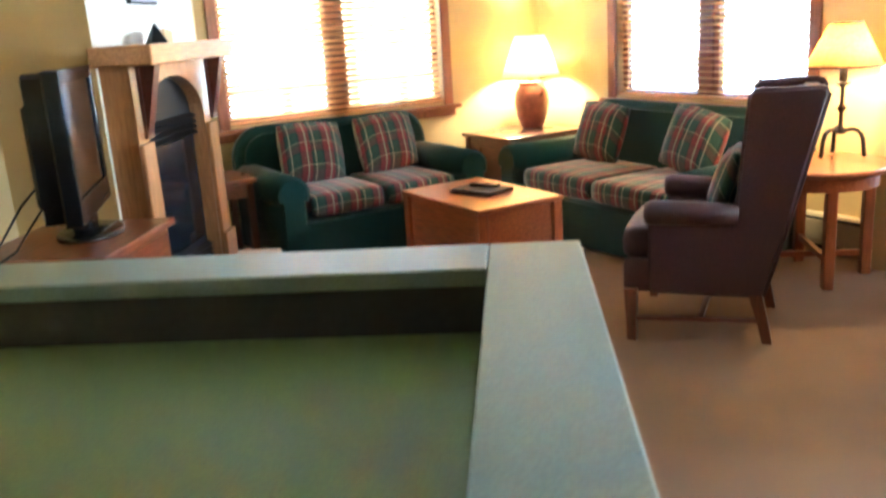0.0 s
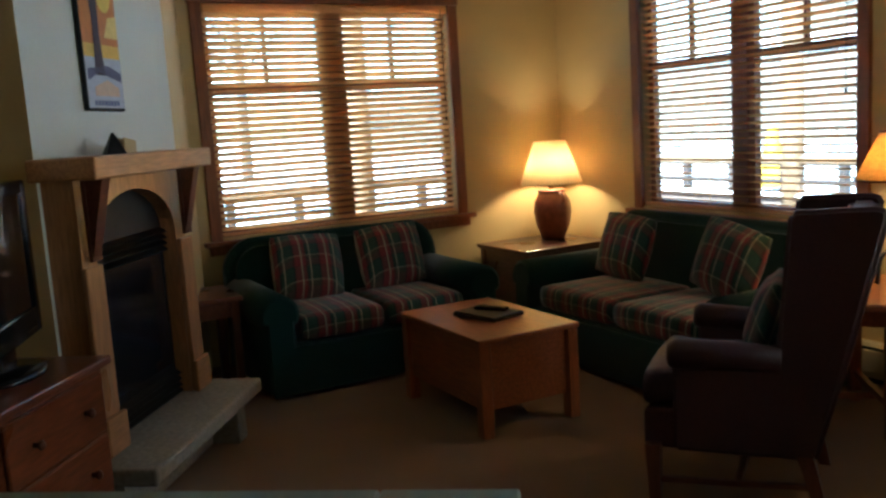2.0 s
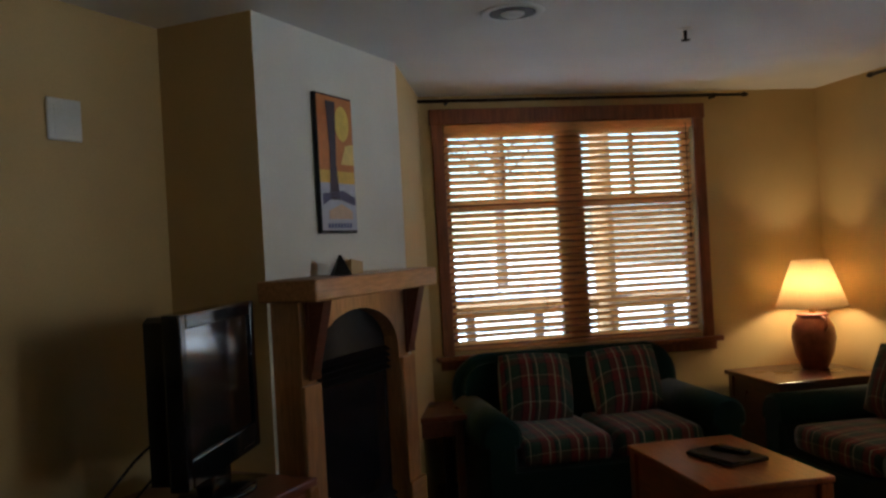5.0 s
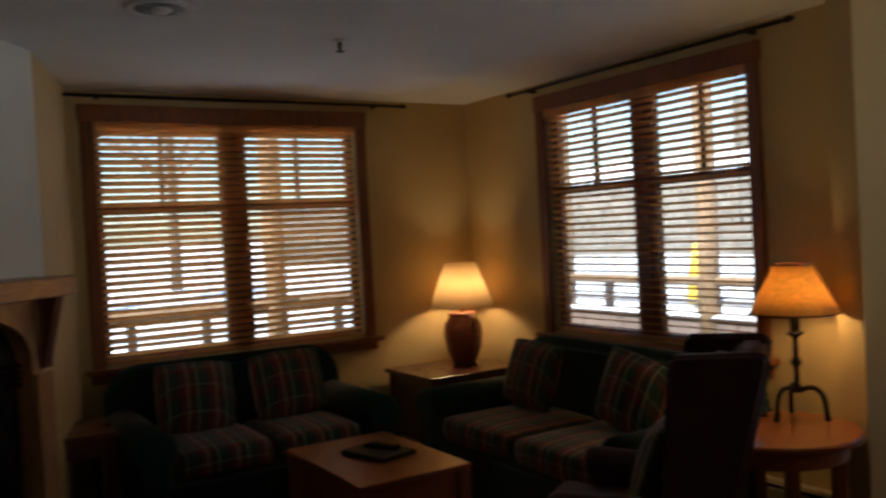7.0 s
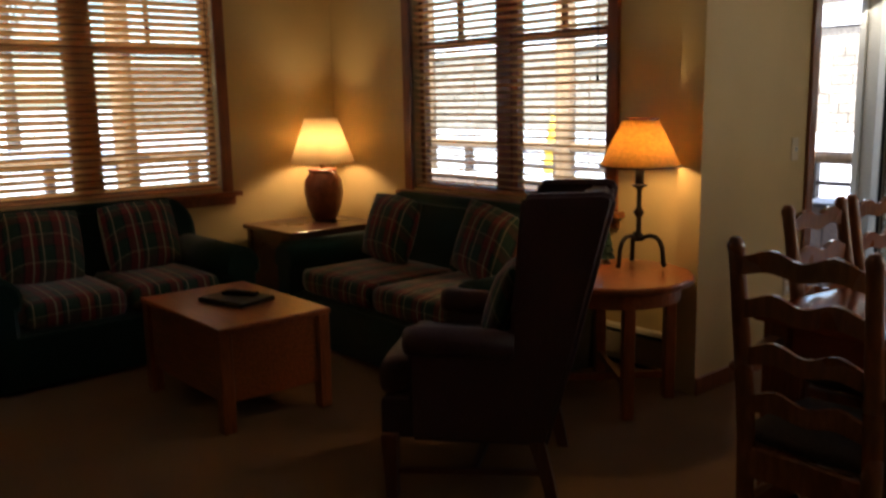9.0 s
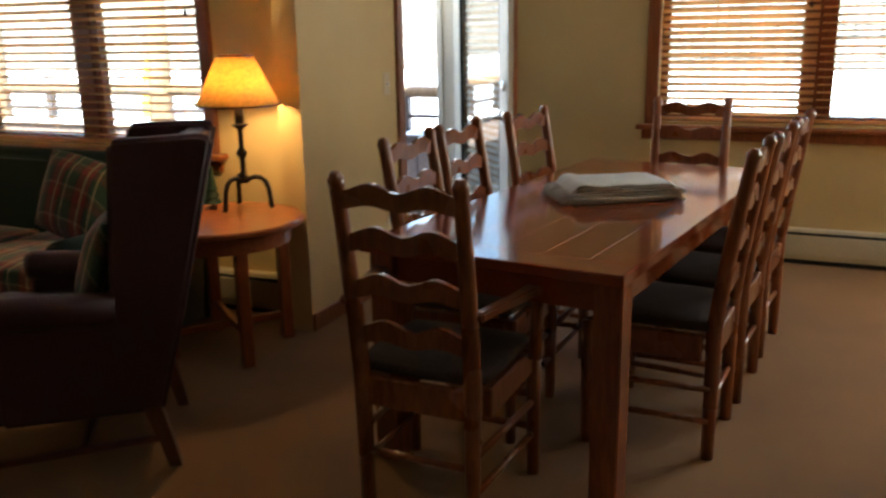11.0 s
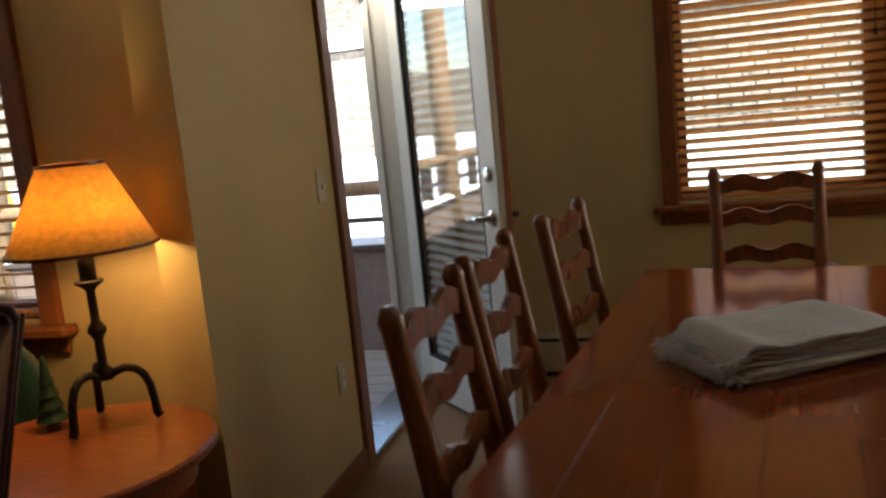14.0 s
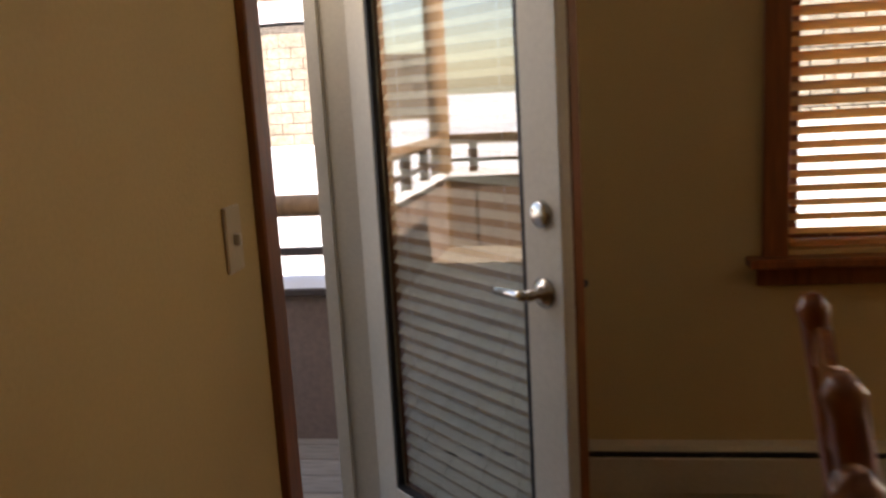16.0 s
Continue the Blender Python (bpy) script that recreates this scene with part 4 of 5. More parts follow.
# ---- tables ----
def legged_table(name, label, x0, y0, x1, y1, h, top, leg, wood, apron=0.09, panels=False, over=0.02, group=""):
    cx, cy = (x0 + x1) / 2, (y0 + y1) / 2
    w, d = (x1 - x0) / 2, (y1 - y0) / 2
    t = thing(name, label, "table", pose(cx, cy, 0), group)
    part("tabletop", bx(-w, -d, h - top, w, d, h, r=0.006, seg=2), wood, t)
    for sx in (-1, 1):
        for sy in (-1, 1):
            x, y = sx * (w - over - leg / 2), sy * (d - over - leg / 2)
            part("leg", bx(x - leg / 2, y - leg / 2, 0, x + leg / 2, y + leg / 2, h - top - 0.0005, r=0.004), UPRIGHT[wood.name], t)
    low = 0.13 if panels else h - top - apron
    for sx in (-1, 1):
        x = sx * (w - over - leg / 2)
        part("apron", bx(x - 0.01, -d + over + leg + 0.0005, low, x + 0.01, d - over - leg - 0.0005, h - top - 0.0005), wood, t)
        y = sx * (d - over - leg / 2)
        part("apron", bx(-w + over + leg + 0.0005, y - 0.01, low, w - over - leg - 0.0005, y + 0.01, h - top - 0.0005), wood, t)
    return t


legged_table("coffee_table", "square-legged honey oak coffee table with panelled sides", -3.61, 3.13, -2.77, 3.69, 0.472, 0.028, 0.06, M_OAK, panels=True, over=0.006)
legged_table("corner_table", "dark red-brown wooden end table between the sofas", -4.9, 4.37, -4.26, 5.1, 0.575, 0.03, 0.05, M_DARKWOOD, panels=True)
legged_table("side_table", "small dark wooden side table beside the hearth", -4.66, 2.12, -4.2, 2.45, 0.575, 0.03, 0.045, M_DARKWOOD)
tr = thing("remote_tray", "flat black folder on the coffee table", "folder", pose(-3.2, 3.44, 0.472, 0, 0, 14))
part("cover", bx(-0.15, -0.11, 0, 0.15, 0.11, 0.018, r=0.005), M_TVBODY, tr)
part("paper_block", bx(-0.14, -0.1, 0.0181, 0.145, 0.1, 0.024), M_DARKPAINT, tr)
rc = thing("remote_control", "slim black remote control on the folder", "remote", pose(-3.2, 3.46, 0.496, 0, 0, 30))
part("body", bx(-0.09, -0.024, 0, 0.09, 0.024, 0.02, r=0.006, seg=2), M_TVBODY, rc)
for k in range(5):
    part("button", bx(-0.06 + k * 0.025, -0.01, 0.02, -0.05 + k * 0.025, 0.01, 0.0225), M_BLACK, rc)

rt = thing("round_table", "round honey oak end table beside the wing chair", "table", pose(-1.94, 4.69, 0))
part("tabletop", lathe([(0, 0.575), (0.35, 0.575), (0.358, 0.582), (0.358, 0.598), (0.35, 0.605), (0, 0.605)], 48), M_OAK, rt)
part("apron", lathe([(0.285, 0.5), (0.3, 0.5), (0.3, 0.5745), (0.285, 0.5745), (0.285, 0.5)], 40), M_OAK, rt)
for k in range(4):
    a = math.radians(45 + 90 * k + 7)
    lg = bx(-0.026, -0.026, 0, 0.026, 0.026, 0.5745, r=0.004)
    lg.transform(pose(0.265 * math.cos(a), 0.265 * math.sin(a), 0, 0, 0, math.degrees(a)))
    part("leg", lg, M_OAKV, rt)
for a in (52, 142):
    st = bx(-0.235, -0.012, 0.1, 0.235, 0.012, 0.13)
    st.transform(pose(0, 0, 0.0 if a == 52 else 0.031, 0, 0, a))
    part("stretcher", st, M_OAK, rt)

# ---- lamps ----
la = thing("table_lamp", "brown glazed pot lamp with a lit cream shade", "lamp", pose(-4.66, 4.89, 0.575))
part("base", lathe([(0, 0), (0.075, 0), (0.085, 0.01), (0.12, 0.1), (0.138, 0.2), (0.13, 0.28), (0.1, 0.325), (0.095, 0.34), (0.105, 0.355), (0.09, 0.362), (0, 0.362)], 32), M_POT, la, "brown glazed pottery base", smooth=True)
for s_ in (-1, 1):
    part("ear", tube([(s_ * 0.12, 0, 0.25), (s_ * 0.15, 0, 0.29), (s_ * 0.135, 0, 0.335), (s_ * 0.1, 0, 0.34)], 0.011, 8), M_POT, la, smooth=True)
part("socket", lathe([(0, 0.362), (0.022, 0.362), (0.022, 0.4), (0.014, 0.44), (0, 0.44)], 14), M_BRASS, la)


def shade(r0, z0, r1, z1, material, parent):
    th = 0.003
    return part("shade", lathe([(r0, z0), (r1, z1), (r1 - th, z1), (r0 - th, z0), (r0, z0)], 40), material, parent, "glowing lit shade", smooth=True)


shade(0.225, 0.405, 0.115, 0.71, M_SHADE, la)
lb = thing("table_lamp", "wrought iron tripod lamp with a lit parchment shade", "lamp", pose(-1.937, 4.865, 0.605))
part("pole", lathe([(0, 0.125), (0.014, 0.125), (0.026, 0.14), (0.026, 0.15), (0.012, 0.165), (0.0115, 0.235), (0.016, 0.243), (0.024, 0.255), (0.024, 0.265), (0.016, 0.277),
                    (0.0115, 0.285), (0.0115, 0.365), (0.02, 0.375), (0.036, 0.385), (0.036, 0.391), (0.0, 0.393)], 16), M_IRON, lb, smooth=True)
for k in range(3):
    a = math.radians(20 + 120 * k)
    arch = [(0.01, 0.132), (0.03, 0.146), (0.055, 0.153), (0.08, 0.148), (0.1, 0.13), (0.112, 0.1), (0.117, 0.06), (0.12, 0.025), (0.127, 0.012)]
    part("leg", tube([(r_ * math.cos(a), r_ * math.sin(a), z_) for r_, z_ in arch], [0.011] * 7 + [0.012, 0.011], 10), M_IRON, lb, "arched wrought iron leg", smooth=True)
part("socket", lathe([(0, 0.393), (0.021, 0.393), (0.021, 0.468), (0.015, 0.475), (0.015, 0.53), (0, 0.535)], 16), M_IRON, lb, "dark candle-cup socket", smooth=True)
shade(0.185, 0.475, 0.08, 0.69, M_SHADE_B, lb)
for rr_, zz in ((0.186, 0.476), (0.081, 0.689)):
    part("lacing", lathe([(rr_ - 0.004, zz - 0.004), (rr_ + 0.003, zz - 0.004), (rr_ + 0.003, zz + 0.004), (rr_ - 0.004, zz + 0.004), (rr_ - 0.004, zz - 0.004)], 40), M_DARKWOOD, lb, "dark stitched shade edge")

# ---- dining set ----
TD = pose(-0.295, 4.885, 0, 0, 0, -7.6)
dt = thing("dining_table", "long polished cherry wood dining table", "table", TD)
TW, TL, TH = 0.43, 0.975, 0.752
for k in range(6):
    x0 = -TW + k * (2 * TW / 6)
    part("plank", bx(x0 + 0.0003, -TL + 0.1203, TH - 0.032, x0 + 2 * TW / 6 - 0.0003, TL - 0.1203, TH, r=0.0007), M_CHERRY, dt)
for y0, y1 in ((-TL, -TL + 0.12), (TL - 0.12, TL)):
    part("breadboard_end", bx(-TW, y0, TH - 0.034, TW, y1, TH, r=0.003), M_CHERRY, dt)
for sx in (-1, 1):
    part("apron", bx(sx * 0.37 - 0.011, -TL + 0.1, TH - 0.13, sx * 0.37 + 0.011, TL - 0.1, TH - 0.0345), M_CHERRY, dt)
    part("apron", bx(-0.3585, sx * (TL - 0.075) - 0.011, TH - 0.13, 0.3585, sx * (TL - 0.075) + 0.011, TH - 0.0345), M_CHERRY, dt)
    for sy in (-1, 1):
        x, y = sx * 0.375, sy * (TL - 0.075)
        part("leg", bx(x - 0.042, y - 0.042, 0, x + 0.042, y + 0.042, TH - 0.0348, r=0.005), M_CHERRYV, dt)


def ladder_chair(m, arms, label, group):
    """Seat faces local +y; the back stands at local y = -0.2."""
    s = thing("dining_chair", label, "chair", m, group)
    H = 1.03
    lean = 0.085

    def back_y(z):
        return -0.2 - (lean * ((z - 0.45) / (H - 0.45)) ** 1.2 if z > 0.45 else -0.0)
    for sx in (-1, 1):
        zs = [0, 0.25, 0.45, 0.6, 0.75, 0.9, 0.99, 1.01, 1.03]
        rs = [0.022, 0.024, 0.026, 0.025, 0.024, 0.022, 0.021, 0.024, 0.012]
        wid = lambda z: 0.172 + 0.012 * (z - 0.45)
        part("post", tube([(sx * wid(z), back_y(z), z) for z in zs], rs, 10), M_CHAIRWOOD, s, smooth=True)
        part("front_leg", tube([(sx * 0.21, 0.2, 0), (sx * 0.21, 0.2, 0.44)], [0.02, 0.025], 10), M_CHAIRWOOD, s, smooth=True)
        for z in (0.14, 0.25):
            part("stretcher", tube([(sx * 0.187, -0.2, z), (sx * 0.21, 0.2, z)], 0.011, 8), M_CHAIRWOOD, s, smooth=True)
        part("seat_rail", bx(sx * 0.2 - 0.014, -0.17, 0.35, sx * 0.2 + 0.014, 0.18, 0.435, r=0.004), M_CHAIRWOOD, s)
        if arms:
            part("arm_post", tube([(sx * 0.235, 0.13, 0.42), (sx * 0.25, 0.13, 0.645)], [0.02, 0.017], 10), M_CHAIRWOOD, s, smooth=True)
            am = bmesh.new()
            o = [(-0.23, -0.018), (-0.05, -0.02), (0.1, -0.03), (0.2, -0.04), (0.225, -0.02), (0.225, 0.02), (0.2, 0.038), (0.1, 0.03), (-0.05, 0.018), (-0.23, 0.016)]
            prism([(sx * 0.2 + sx * 0.06 * min(1, (y + 0.23) / 0.3) + x, y) for y, x in o], 0.645, 0.672, bm=am)
            bmesh.ops.bevel(am, geom=am.edges[:], offset=0.006, segments=2, affect="EDGES")
            part("arm", am, M_CHAIRWOOD, s, "flat shaped arm", smooth=False)
    for z in (0.16, 0.27):
        part("front_stretcher", tube([(-0.21, 0.2, z), (0.21, 0.2, z)], 0.012, 8), M_CHAIRWOOD, s, smooth=True)
    part("rear_stretcher", tube([(-0.19, -0.2, 0.2), (0.19, -0.2, 0.2)], 0.011, 8), M_CHAIRWOOD, s, smooth=True)
    part("seat_rail", bx(-0.185, 0.182, 0.35, 0.185, 0.21, 0.435, r=0.004), M_CHAIRWOOD, s)
    part("seat_rail", bx(-0.165, -0.212, 0.345, 0.165, -0.186, 0.435, r=0.004), M_CHAIRWOOD, s)
    for z in (0.57, 0.71, 0.845, 0.965):
        top = [(-0.168 + 0.336 * k / 16, z + 0.028 + 0.012 * math.cos(2 * math.pi * k / 8 + math.pi)) for k in range(17)]
        bot = [(0.168 - 0.336 * k / 16, z - 0.026 - 0.007 * math.cos(2 * math.pi * k / 8)) for k in range(17)]
        sl = front(top + bot, -0.008, 0.008)
        sl.transform(pose(0, back_y(z), 0, 0, 0, 0))
        part("ladder_slat", sl, M_CHAIRWOOD, s)
    c = cushion(0.42, 0.40, 0.05, 0.35, 6)
    c.transform(pose(0, 0.0, 0.46))
    part("seat", c, M_SEATPAD, s, "dark woven seat pad", smooth=True)
    return s


side = ladder_chair(pose(-0.645, 4.49, 0, 0, 0, -92), False, "ladder-back wooden dining chair with a dark woven seat", "chairs round the dining table")
for x, y, rz in ((-0.63, 4.93, -93), (-0.535, 5.48, -100), (0.0, 4.58, 86), (0.05, 5.08, 84), (0.10, 5.6, 83)):
    copy_thing(side, pose(x, y, 0, 0, 0, rz))
armc = ladder_chair(pose(-0.53, 3.905, 0, 0, 0, -1), True, "ladder-back wooden armchair at the head of the table", "chairs round the dining table")
copy_thing(armc, pose(-0.178, 6.07, 0, 0, 0, 179))

pm = thing("placemat_stack", "folded stack of grey woven fringed placemats on the table", "placemats", pose(-0.268, 4.935, TH, 0, 0, 33))
rnd = random.Random(5)
W_, D_, LAYERS = 0.41, 0.27, 6


def ripple(x, y, k):
    """How far a mat rises above its place: slack, with raised left folds and drooping ends."""
    slack = 0.006 * noise.noise(Vector((x * 8 + 3 * k, y * 8, 0.3))) + 0.003 * noise.noise(Vector((x * 21, y * 21 + k, 5)))
    fold = 0.012 * math.exp(-((x + 0.155) / 0.03) ** 2)
    droop = (0.3 + 0.7 * k / LAYERS) * 0.03 * max(0, abs(x) / (W_ / 2) - 0.86) / 0.14
    return slack * k / LAYERS + (fold - droop) * k / LAYERS


for k in range(LAYERS):
    turn = pose(rnd.uniform(-0.012, 0.012), rnd.uniform(-0.01, 0.01), 0.007 + k * 0.0115, 0, 0, rnd.uniform(-4, 4))
    c = cushion(W_, D_, 0.013, 0.2, 22)
    for v in c.verts:
        v.co.y += 0.004 * noise.noise(Vector((v.co.x * 25, k * 3.1, 1)))
        v.co.z += ripple(v.co.x, v.co.y, k)
    c.transform(turn)
    part("placemat", c, M_CLOTH, pm, smooth=True)
    fr = bmesh.new()
    for sx in (-1, 1):
        for j in range(52):
            y = -D_ / 2 + 0.006 + (D_ - 0.012) * j / 51
            x = sx * W_ / 2
            z = ripple(x, y, k)
            low = -0.005 - k * 0.011
            tip = max(low, z - rnd.uniform(0.004, 0.022))
            tube([(x * 0.98, y, z), (x + sx * 0.012, y + rnd.uniform(-0.005, 0.005), z + rnd.uniform(-0.002, 0.006)),
                  (x + sx * (0.026 + rnd.uniform(-0.008, 0.008)), y + rnd.uniform(-0.009, 0.009), tip)], [0.003, 0.0036, 0.002], 4, bm=fr)
    fr.transform(turn)
    tagged(part("fringe", fr, M_CLOTH, pm, "frayed thread fringe"), kind="stuff")

xt = thing("ornament_tree", "small dark green cone tree ornament beside the lamp", "ornament", pose(-2.1, 4.84, 0.605))
part("trunk", lathe([(0, 0), (0.018, 0), (0.016, 0.012), (0.008, 0.015), (0.008, 0.025), (0, 0.025)], 12), M_DARKWOOD, xt)
tiers = [(0, 0.024)]
for k in range(5):
    tiers += [(0.042 - 0.0075 * k, 0.026 + 0.033 * k), (0.026 - 0.0045 * k, 0.055 + 0.033 * k)]
part("foliage", lathe(tiers + [(0, 0.205)], 14), M_PINE, xt)

# ---- balcony and outdoors ----
RY, RX = 7.72, -6.9      # railing lines
deck = thing("balcony_deck", "grey wooden balcony deck with melting snow", "deck", kind="structure")
y = YB + T + 0.01
me = mesh_of("deck_board", bx(0, 0, -0.06, 5.4, 0.135, -0.03), M_DECK)
while y < RY:
    piece("deck_board", me, deck, pose(RX, y, 0))
    y += 0.141
me = mesh_of("deck_board", bx(0, 0, -0.06, 0.135, 9.0, -0.03), M_DECK)
for k in range(12):
    piece("deck_board", me, deck, pose(RX + k * 0.141, YB + T - 9.0, 0))


def railing(m, length, label):
    r = thing("balcony_railing", label, "railing", m, "balcony railings")
    part("parapet", bx(0, -0.05, -0.06, length, 0.05, 0.58), M_PARAPET, r)
    for k in range(int(length / 0.6)):
        part("panel_seam", bx(k * 0.6 + 0.3, -0.054, -0.03, k * 0.6 + 0.315, -0.0505, 0.58), M_RAIL, r)
    part("cap", bx(0, -0.08, 0.581, length, 0.08, 0.61, r=0.004), M_RAIL, r)
    sn = bmesh.new()
    bmesh.ops.create_grid(sn, x_segments=60, y_segments=6, size=0.5)
    for v in sn.verts:
        e = 1 - (2 * v.co.y) ** 2
        v.co = Vector(((v.co.x + 0.5) * length, v.co.y * 0.14, 0.612 + e * (0.035 + 0.03 * noise.noise(Vector((v.co.x * length * 1.3, v.co.y, 3))))))
    part("snow_cap", sn, M_SNOW, r, "ridge of melting snow", smooth=True)
    k = 0.02
    while k < length:
        part("baluster", bx(k, -0.035, 0.61, k + 0.07, 0.035, 0.9), M_RAIL, r)
        k += 0.62
    part("mid_rail", bx(0, -0.02, 0.735, length, 0.02, 0.765), M_RAIL, r)
    part("top_rail", tube([(x, 0, 0.935) for x in (0, length / 2, length)], 0.045, 12), M_LOG, r, "brown peeled log top rail", smooth=True)


railing(pose(RX, RY, 0), XD + 1.0 - RX, "brown balcony railing with log top rail and snow")
railing(pose(RX, YB - 6.5, 0, 0, 0, 90), 6.5 + RY - YB, "brown balcony railing before the west window")
for x, y in ((-4.9, RY), (RX, 4.35), (RX, RY)):
    cpost = thing("balcony_post", "tan peeled log post rising from the balcony railing", "post", pose(x, y, -0.06), "balcony posts")
    part("shaft", tube([(0, 0, 0), (0.006, 0, 1.4), (0, 0, 3.2)], [0.1, 0.095, 0.09], 14), M_LOG, cpost, smooth=True)

# lap siding on the outer faces along the balcony
me = mesh_of("siding_board", prism([(0, 0), (0.022, 0), (0.008, 0.125), (0, 0.125)], 0, XD - T - XA + T, m=Matrix(((0, 0, 1, 0), (1, 0, 0, 0), (0, 1, 0, 0), (0, 0, 0, 1)))), M_SIDING)
lower = [z for z in [0.002 + 0.118 * k for k in range(6)]]
for z in lower:
    piece("siding_board", me, wall_north, pose(XA - T, YB + T, z))
for x0, x1 in ((XA - T, WIN_B[0]), (WIN_B[1], XD - T)):
    me2 = mesh_of("siding_board", prism([(0, 0), (0.022, 0), (0.008, 0.125), (0, 0.125)], 0, x1 - x0, m=Matrix(((0, 0, 1, 0), (1, 0, 0, 0), (0, 1, 0, 0), (0, 0, 0, 1)))), M_SIDING)
    for k in range(6, 21):
        piece("siding_board", me2, wall_north, pose(x0, YB + T, 0.002 + 0.118 * k))
me3 = mesh_of("siding_board", prism([(0, 0), (-0.022, 0), (-0.008, 0.125), (0, 0.125)], 0, DOOR_Y[0] - YB - T - 0.03, m=Matrix(((1, 0, 0, 0), (0, 0, 1, 0), (0, 1, 0, 0), (0, 0, 0, 1)))), M_SIDING)
for k in range(21):
    piece("siding_board", me3, wall_door, pose(XD - TD_, YB + T, 0.002 + 0.118 * k))

# snowy ground, one sheet
bm = bmesh.new()
G = 70
bmesh.ops.create_grid(bm, x_segments=G, y_segments=G, size=1)
for v in bm.verts:
    x, y = v.co.x, v.co.y
    X, Y = 60 * x * abs(x) ** 1.2 * 6 - 3, 60 * y * abs(y) ** 1.2 * 6 + 6
    d = math.hypot(max(0, abs(X + 1.5) - 6.5), max(0, abs(Y - 2.5) - 6.5))
    h = min(1.0, d / 9) * 0.55
    v.co = Vector((X, Y, -0.35 + h * 1.6 + (0.12 * noise.noise(Vector((X * 0.35, Y * 0.35, 0))) if d > 0.5 else 0)))
setting("ground", bm, M_SNOW, "snow-covered ground sloping up away from the balcony", "ground")

BY, BW, BH = 20.0, 0.46, 0.2
rw = thing("retaining_wall", "tan split-face concrete block retaining wall in snow", "wall", kind="structure")
blk = bx(0.006, 0, 0.005, BW - 0.006, 0.3, BH - 0.005, r=0.02)
me = mesh_of("block", blk, M_BLOCK)
rnd = random.Random(9)
COURSES = 12
rest = bmesh.new()
for r_ in range(COURSES):
    z = 0.35 + r_ * BH
    for k in range(-52, 36):
        x = k * BW + (BW / 2 if r_ % 2 else 0)
        y = BY + 0.03 * r_ + rnd.uniform(-0.025, 0.025)
        if -9 <= k < 15:
            piece("block", me, rw, pose(x, y, z))
        else:
            box(rest, x + 0.006, y, z + 0.005, x + BW - 0.006, y + 0.3, z + BH - 0.005)
tagged(part("block_courses", rest, M_BLOCK, rw), kind="stuff")
part("backing", bx(-26, BY + 0.3, -0.2, 18, BY + 0.7, 0.35 + COURSES * BH), M_BLOCK, rw)
sl = bmesh.new()
bmesh.ops.create_grid(sl, x_segments=60, y_segments=10, size=0.5)
for v in sl.verts:
    t_ = v.co.y + 0.5
    v.co = Vector((v.co.x * 46 - 4, BY + 0.1 + t_ * 5, 0.35 + COURSES * BH + 0.03 + t_ * 1.0 + 0.1 * noise.noise(Vector((v.co.x * 30, t_ * 3, 1)))))
setting("snow_bank", sl, M_SNOW, "snow lying on the retaining wall terrace", "snow")
up = bmesh.new()
for r_ in range(9):
    for k in range(-40, 30):
        x = k * BW + (BW / 2 if r_ % 2 else 0)
        box(up, x + 0.006, BY + 4.9 + rnd.uniform(-0.03, 0.03), 3.6 + r_ * BH + 0.005, x + BW - 0.006, BY + 5.3, 3.6 + (r_ + 1) * BH - 0.005)
rw2 = thing("upper_retaining_wall", "second tier of tan concrete block retaining wall", "wall", kind="structure")
tagged(part("block_courses", up, M_BLOCK, rw2), kind="stuff")
part("backing", bx(-19, BY + 5.3, 3.0, 14.5, BY + 5.6, 3.6 + 9 * BH), M_BLOCK, rw2)

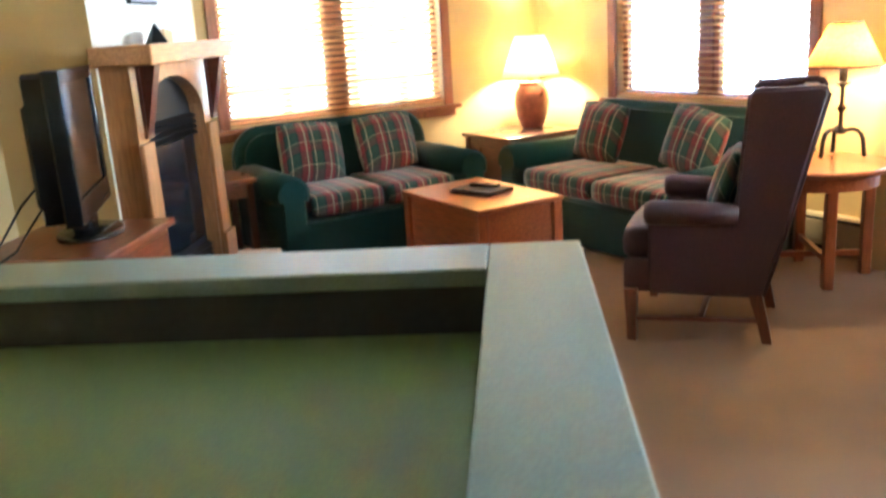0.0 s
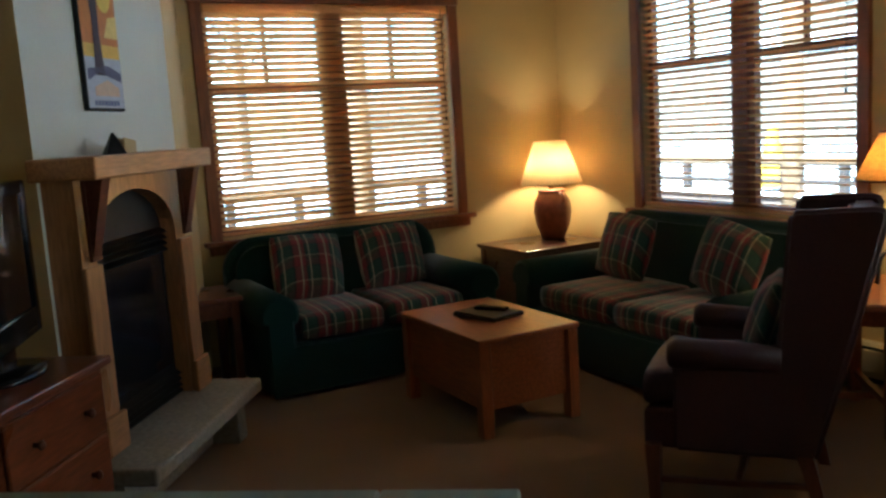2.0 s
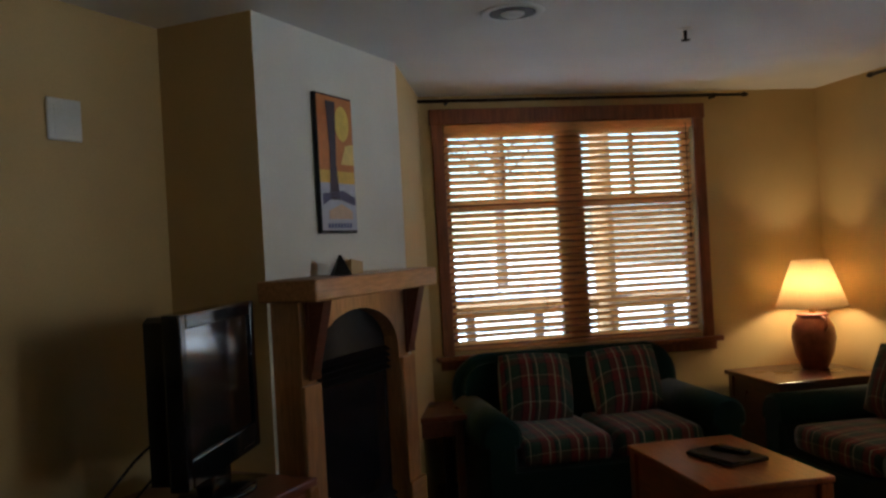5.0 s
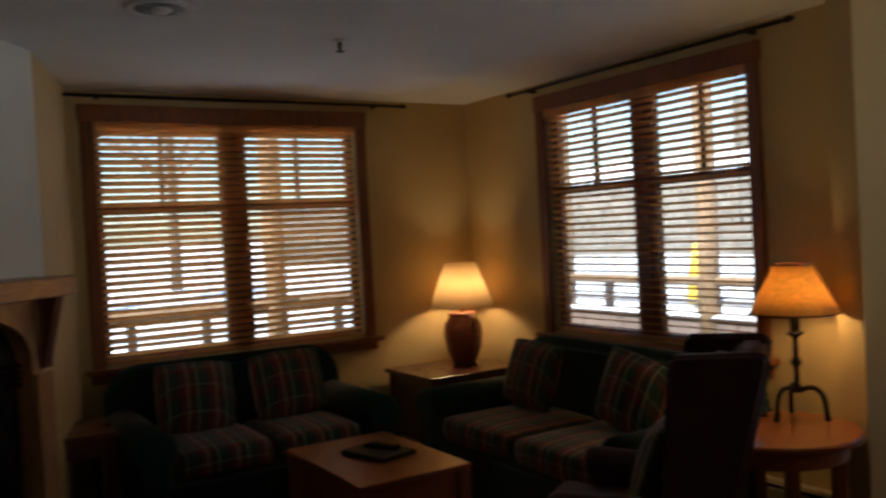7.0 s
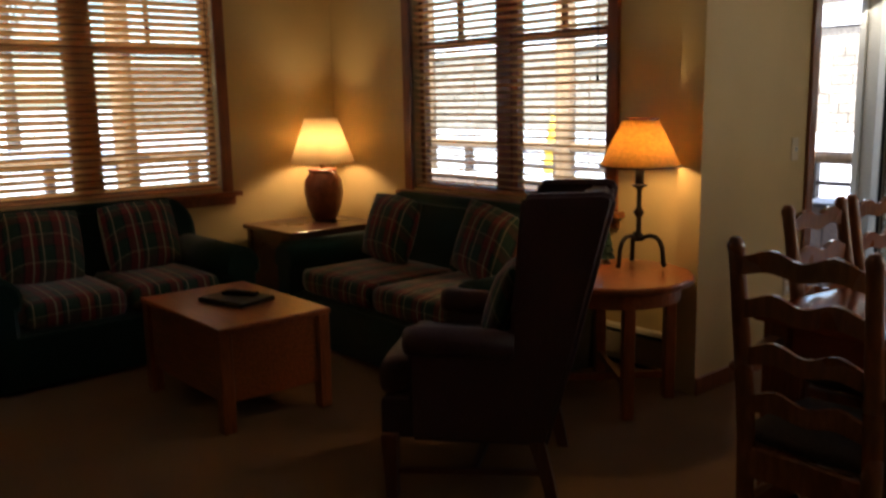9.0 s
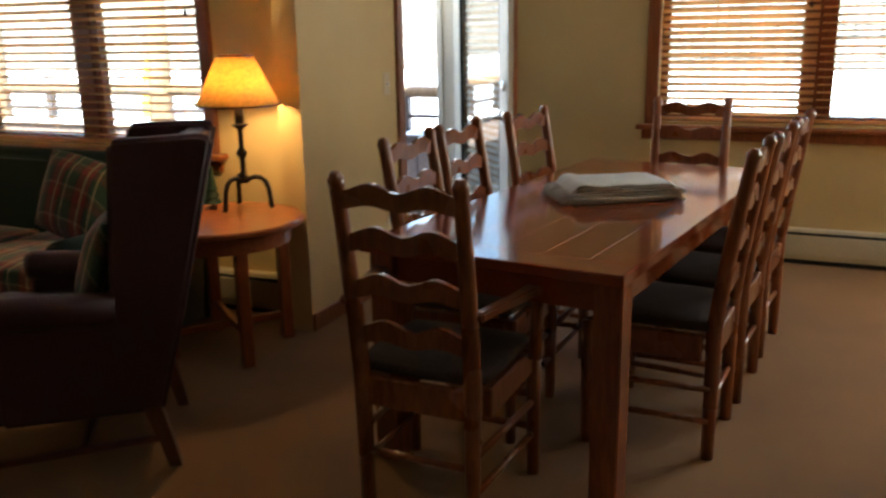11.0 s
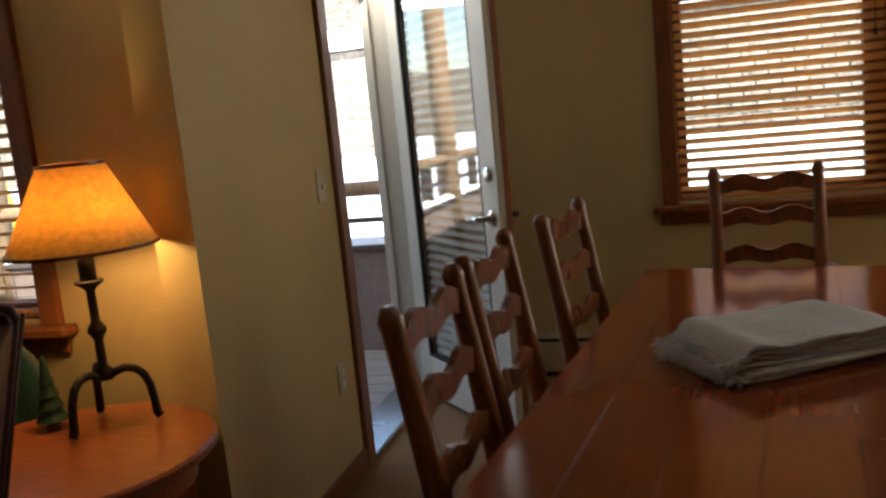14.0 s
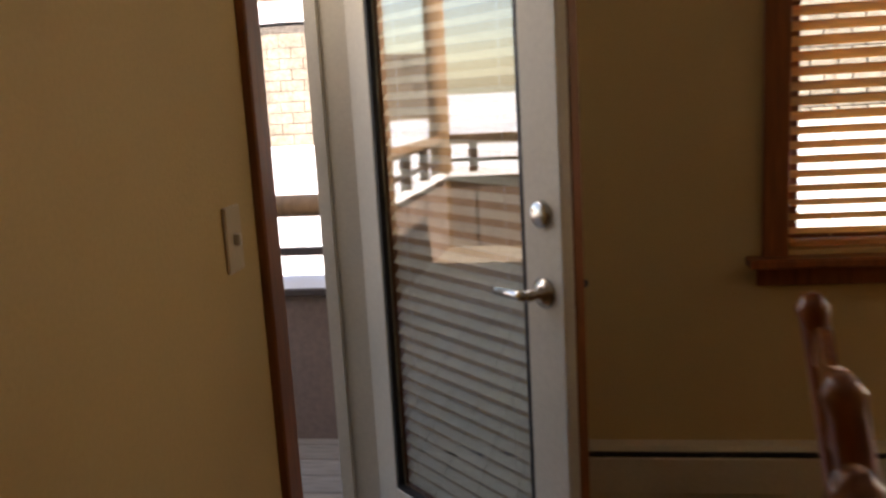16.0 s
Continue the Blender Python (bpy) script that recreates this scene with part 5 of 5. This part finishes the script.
rw3 = thing("west_retaining_wall", "tan concrete block retaining wall turning along the slope", "wall", pose(-23, 19.6, 0, 0, 0, 228), kind="structure")
we = bmesh.new()
for r_ in range(COURSES):
    for k in range(0, 20):
        y = rnd.uniform(-0.03, 0.03)
        x = k * BW + (BW / 2 if r_ % 2 else 0)
        box(we, x + 0.006, y, 0.35 + r_ * BH + 0.005, x + BW - 0.006, y + 0.3, 0.35 + (r_ + 1) * BH - 0.005)
tagged(part("block_courses", we, M_BLOCK, rw3), kind="stuff")
part("backing", bx(-0.2, -0.5, -0.2, 9.4, -0.04, 0.35 + COURSES * BH - 0.05), M_BLOCK, rw3)
yb = thing("yellow_marker", "yellow tapered utility marker standing in the snow", "marker", pose(-9.2, 12.4, 0.15))
part("cone", lathe([(0, 0), (0.22, 0), (0.18, 0.4), (0.1, 0.85), (0.07, 0.95), (0, 0.97)], 16), M_YELLOW, yb, smooth=True)


def bare_tree(x, y, h, seed):
    t = thing("bare_tree", "leafless winter tree with thin dark branches", "tree", pose(x, y, 0.3), "bare trees outside")
    r = random.Random(seed)
    part("trunk", tube([(0, 0, -0.4), (0.05, 0.02, h * 0.4), (0.1, 0, h * 0.75), (0.05, 0.1, h)], [0.14, 0.1, 0.06, 0.02], 9), M_BARK, t, smooth=True)
    cr = bmesh.new()
    for k in range(26):
        z = h * r.uniform(0.25, 0.95)
        a = r.uniform(0, 6.28)
        l_ = (h - z) * 0.5 + 0.5
        p = Vector((0.05, 0.02, z))
        pts = [p]
        for j in range(4):
            p = p + Vector((math.cos(a) * l_ / 4, math.sin(a) * l_ / 4, l_ / 4 * 0.8)) + Vector((r.uniform(-0.1, 0.1), r.uniform(-0.1, 0.1), 0))
            pts.append(p)
        tube(pts, [0.035, 0.025, 0.018, 0.01, 0.004], 5, bm=cr)
        for j in range(3):
            q = pts[1 + j]
            d = Vector((r.uniform(-1, 1), r.uniform(-1, 1), r.uniform(0.2, 1))).normalized() * l_ * 0.4
            tube([q, q + d * 0.5, q + d], [0.012, 0.008, 0.003], 4, bm=cr)
    part("crown", cr, M_BARK, t)


for k, (x, y, h) in enumerate(((-15.5, 3.4, 7.5), (-18.5, 6.4, 7))):
    bare_tree(x, y, h, 20 + k)
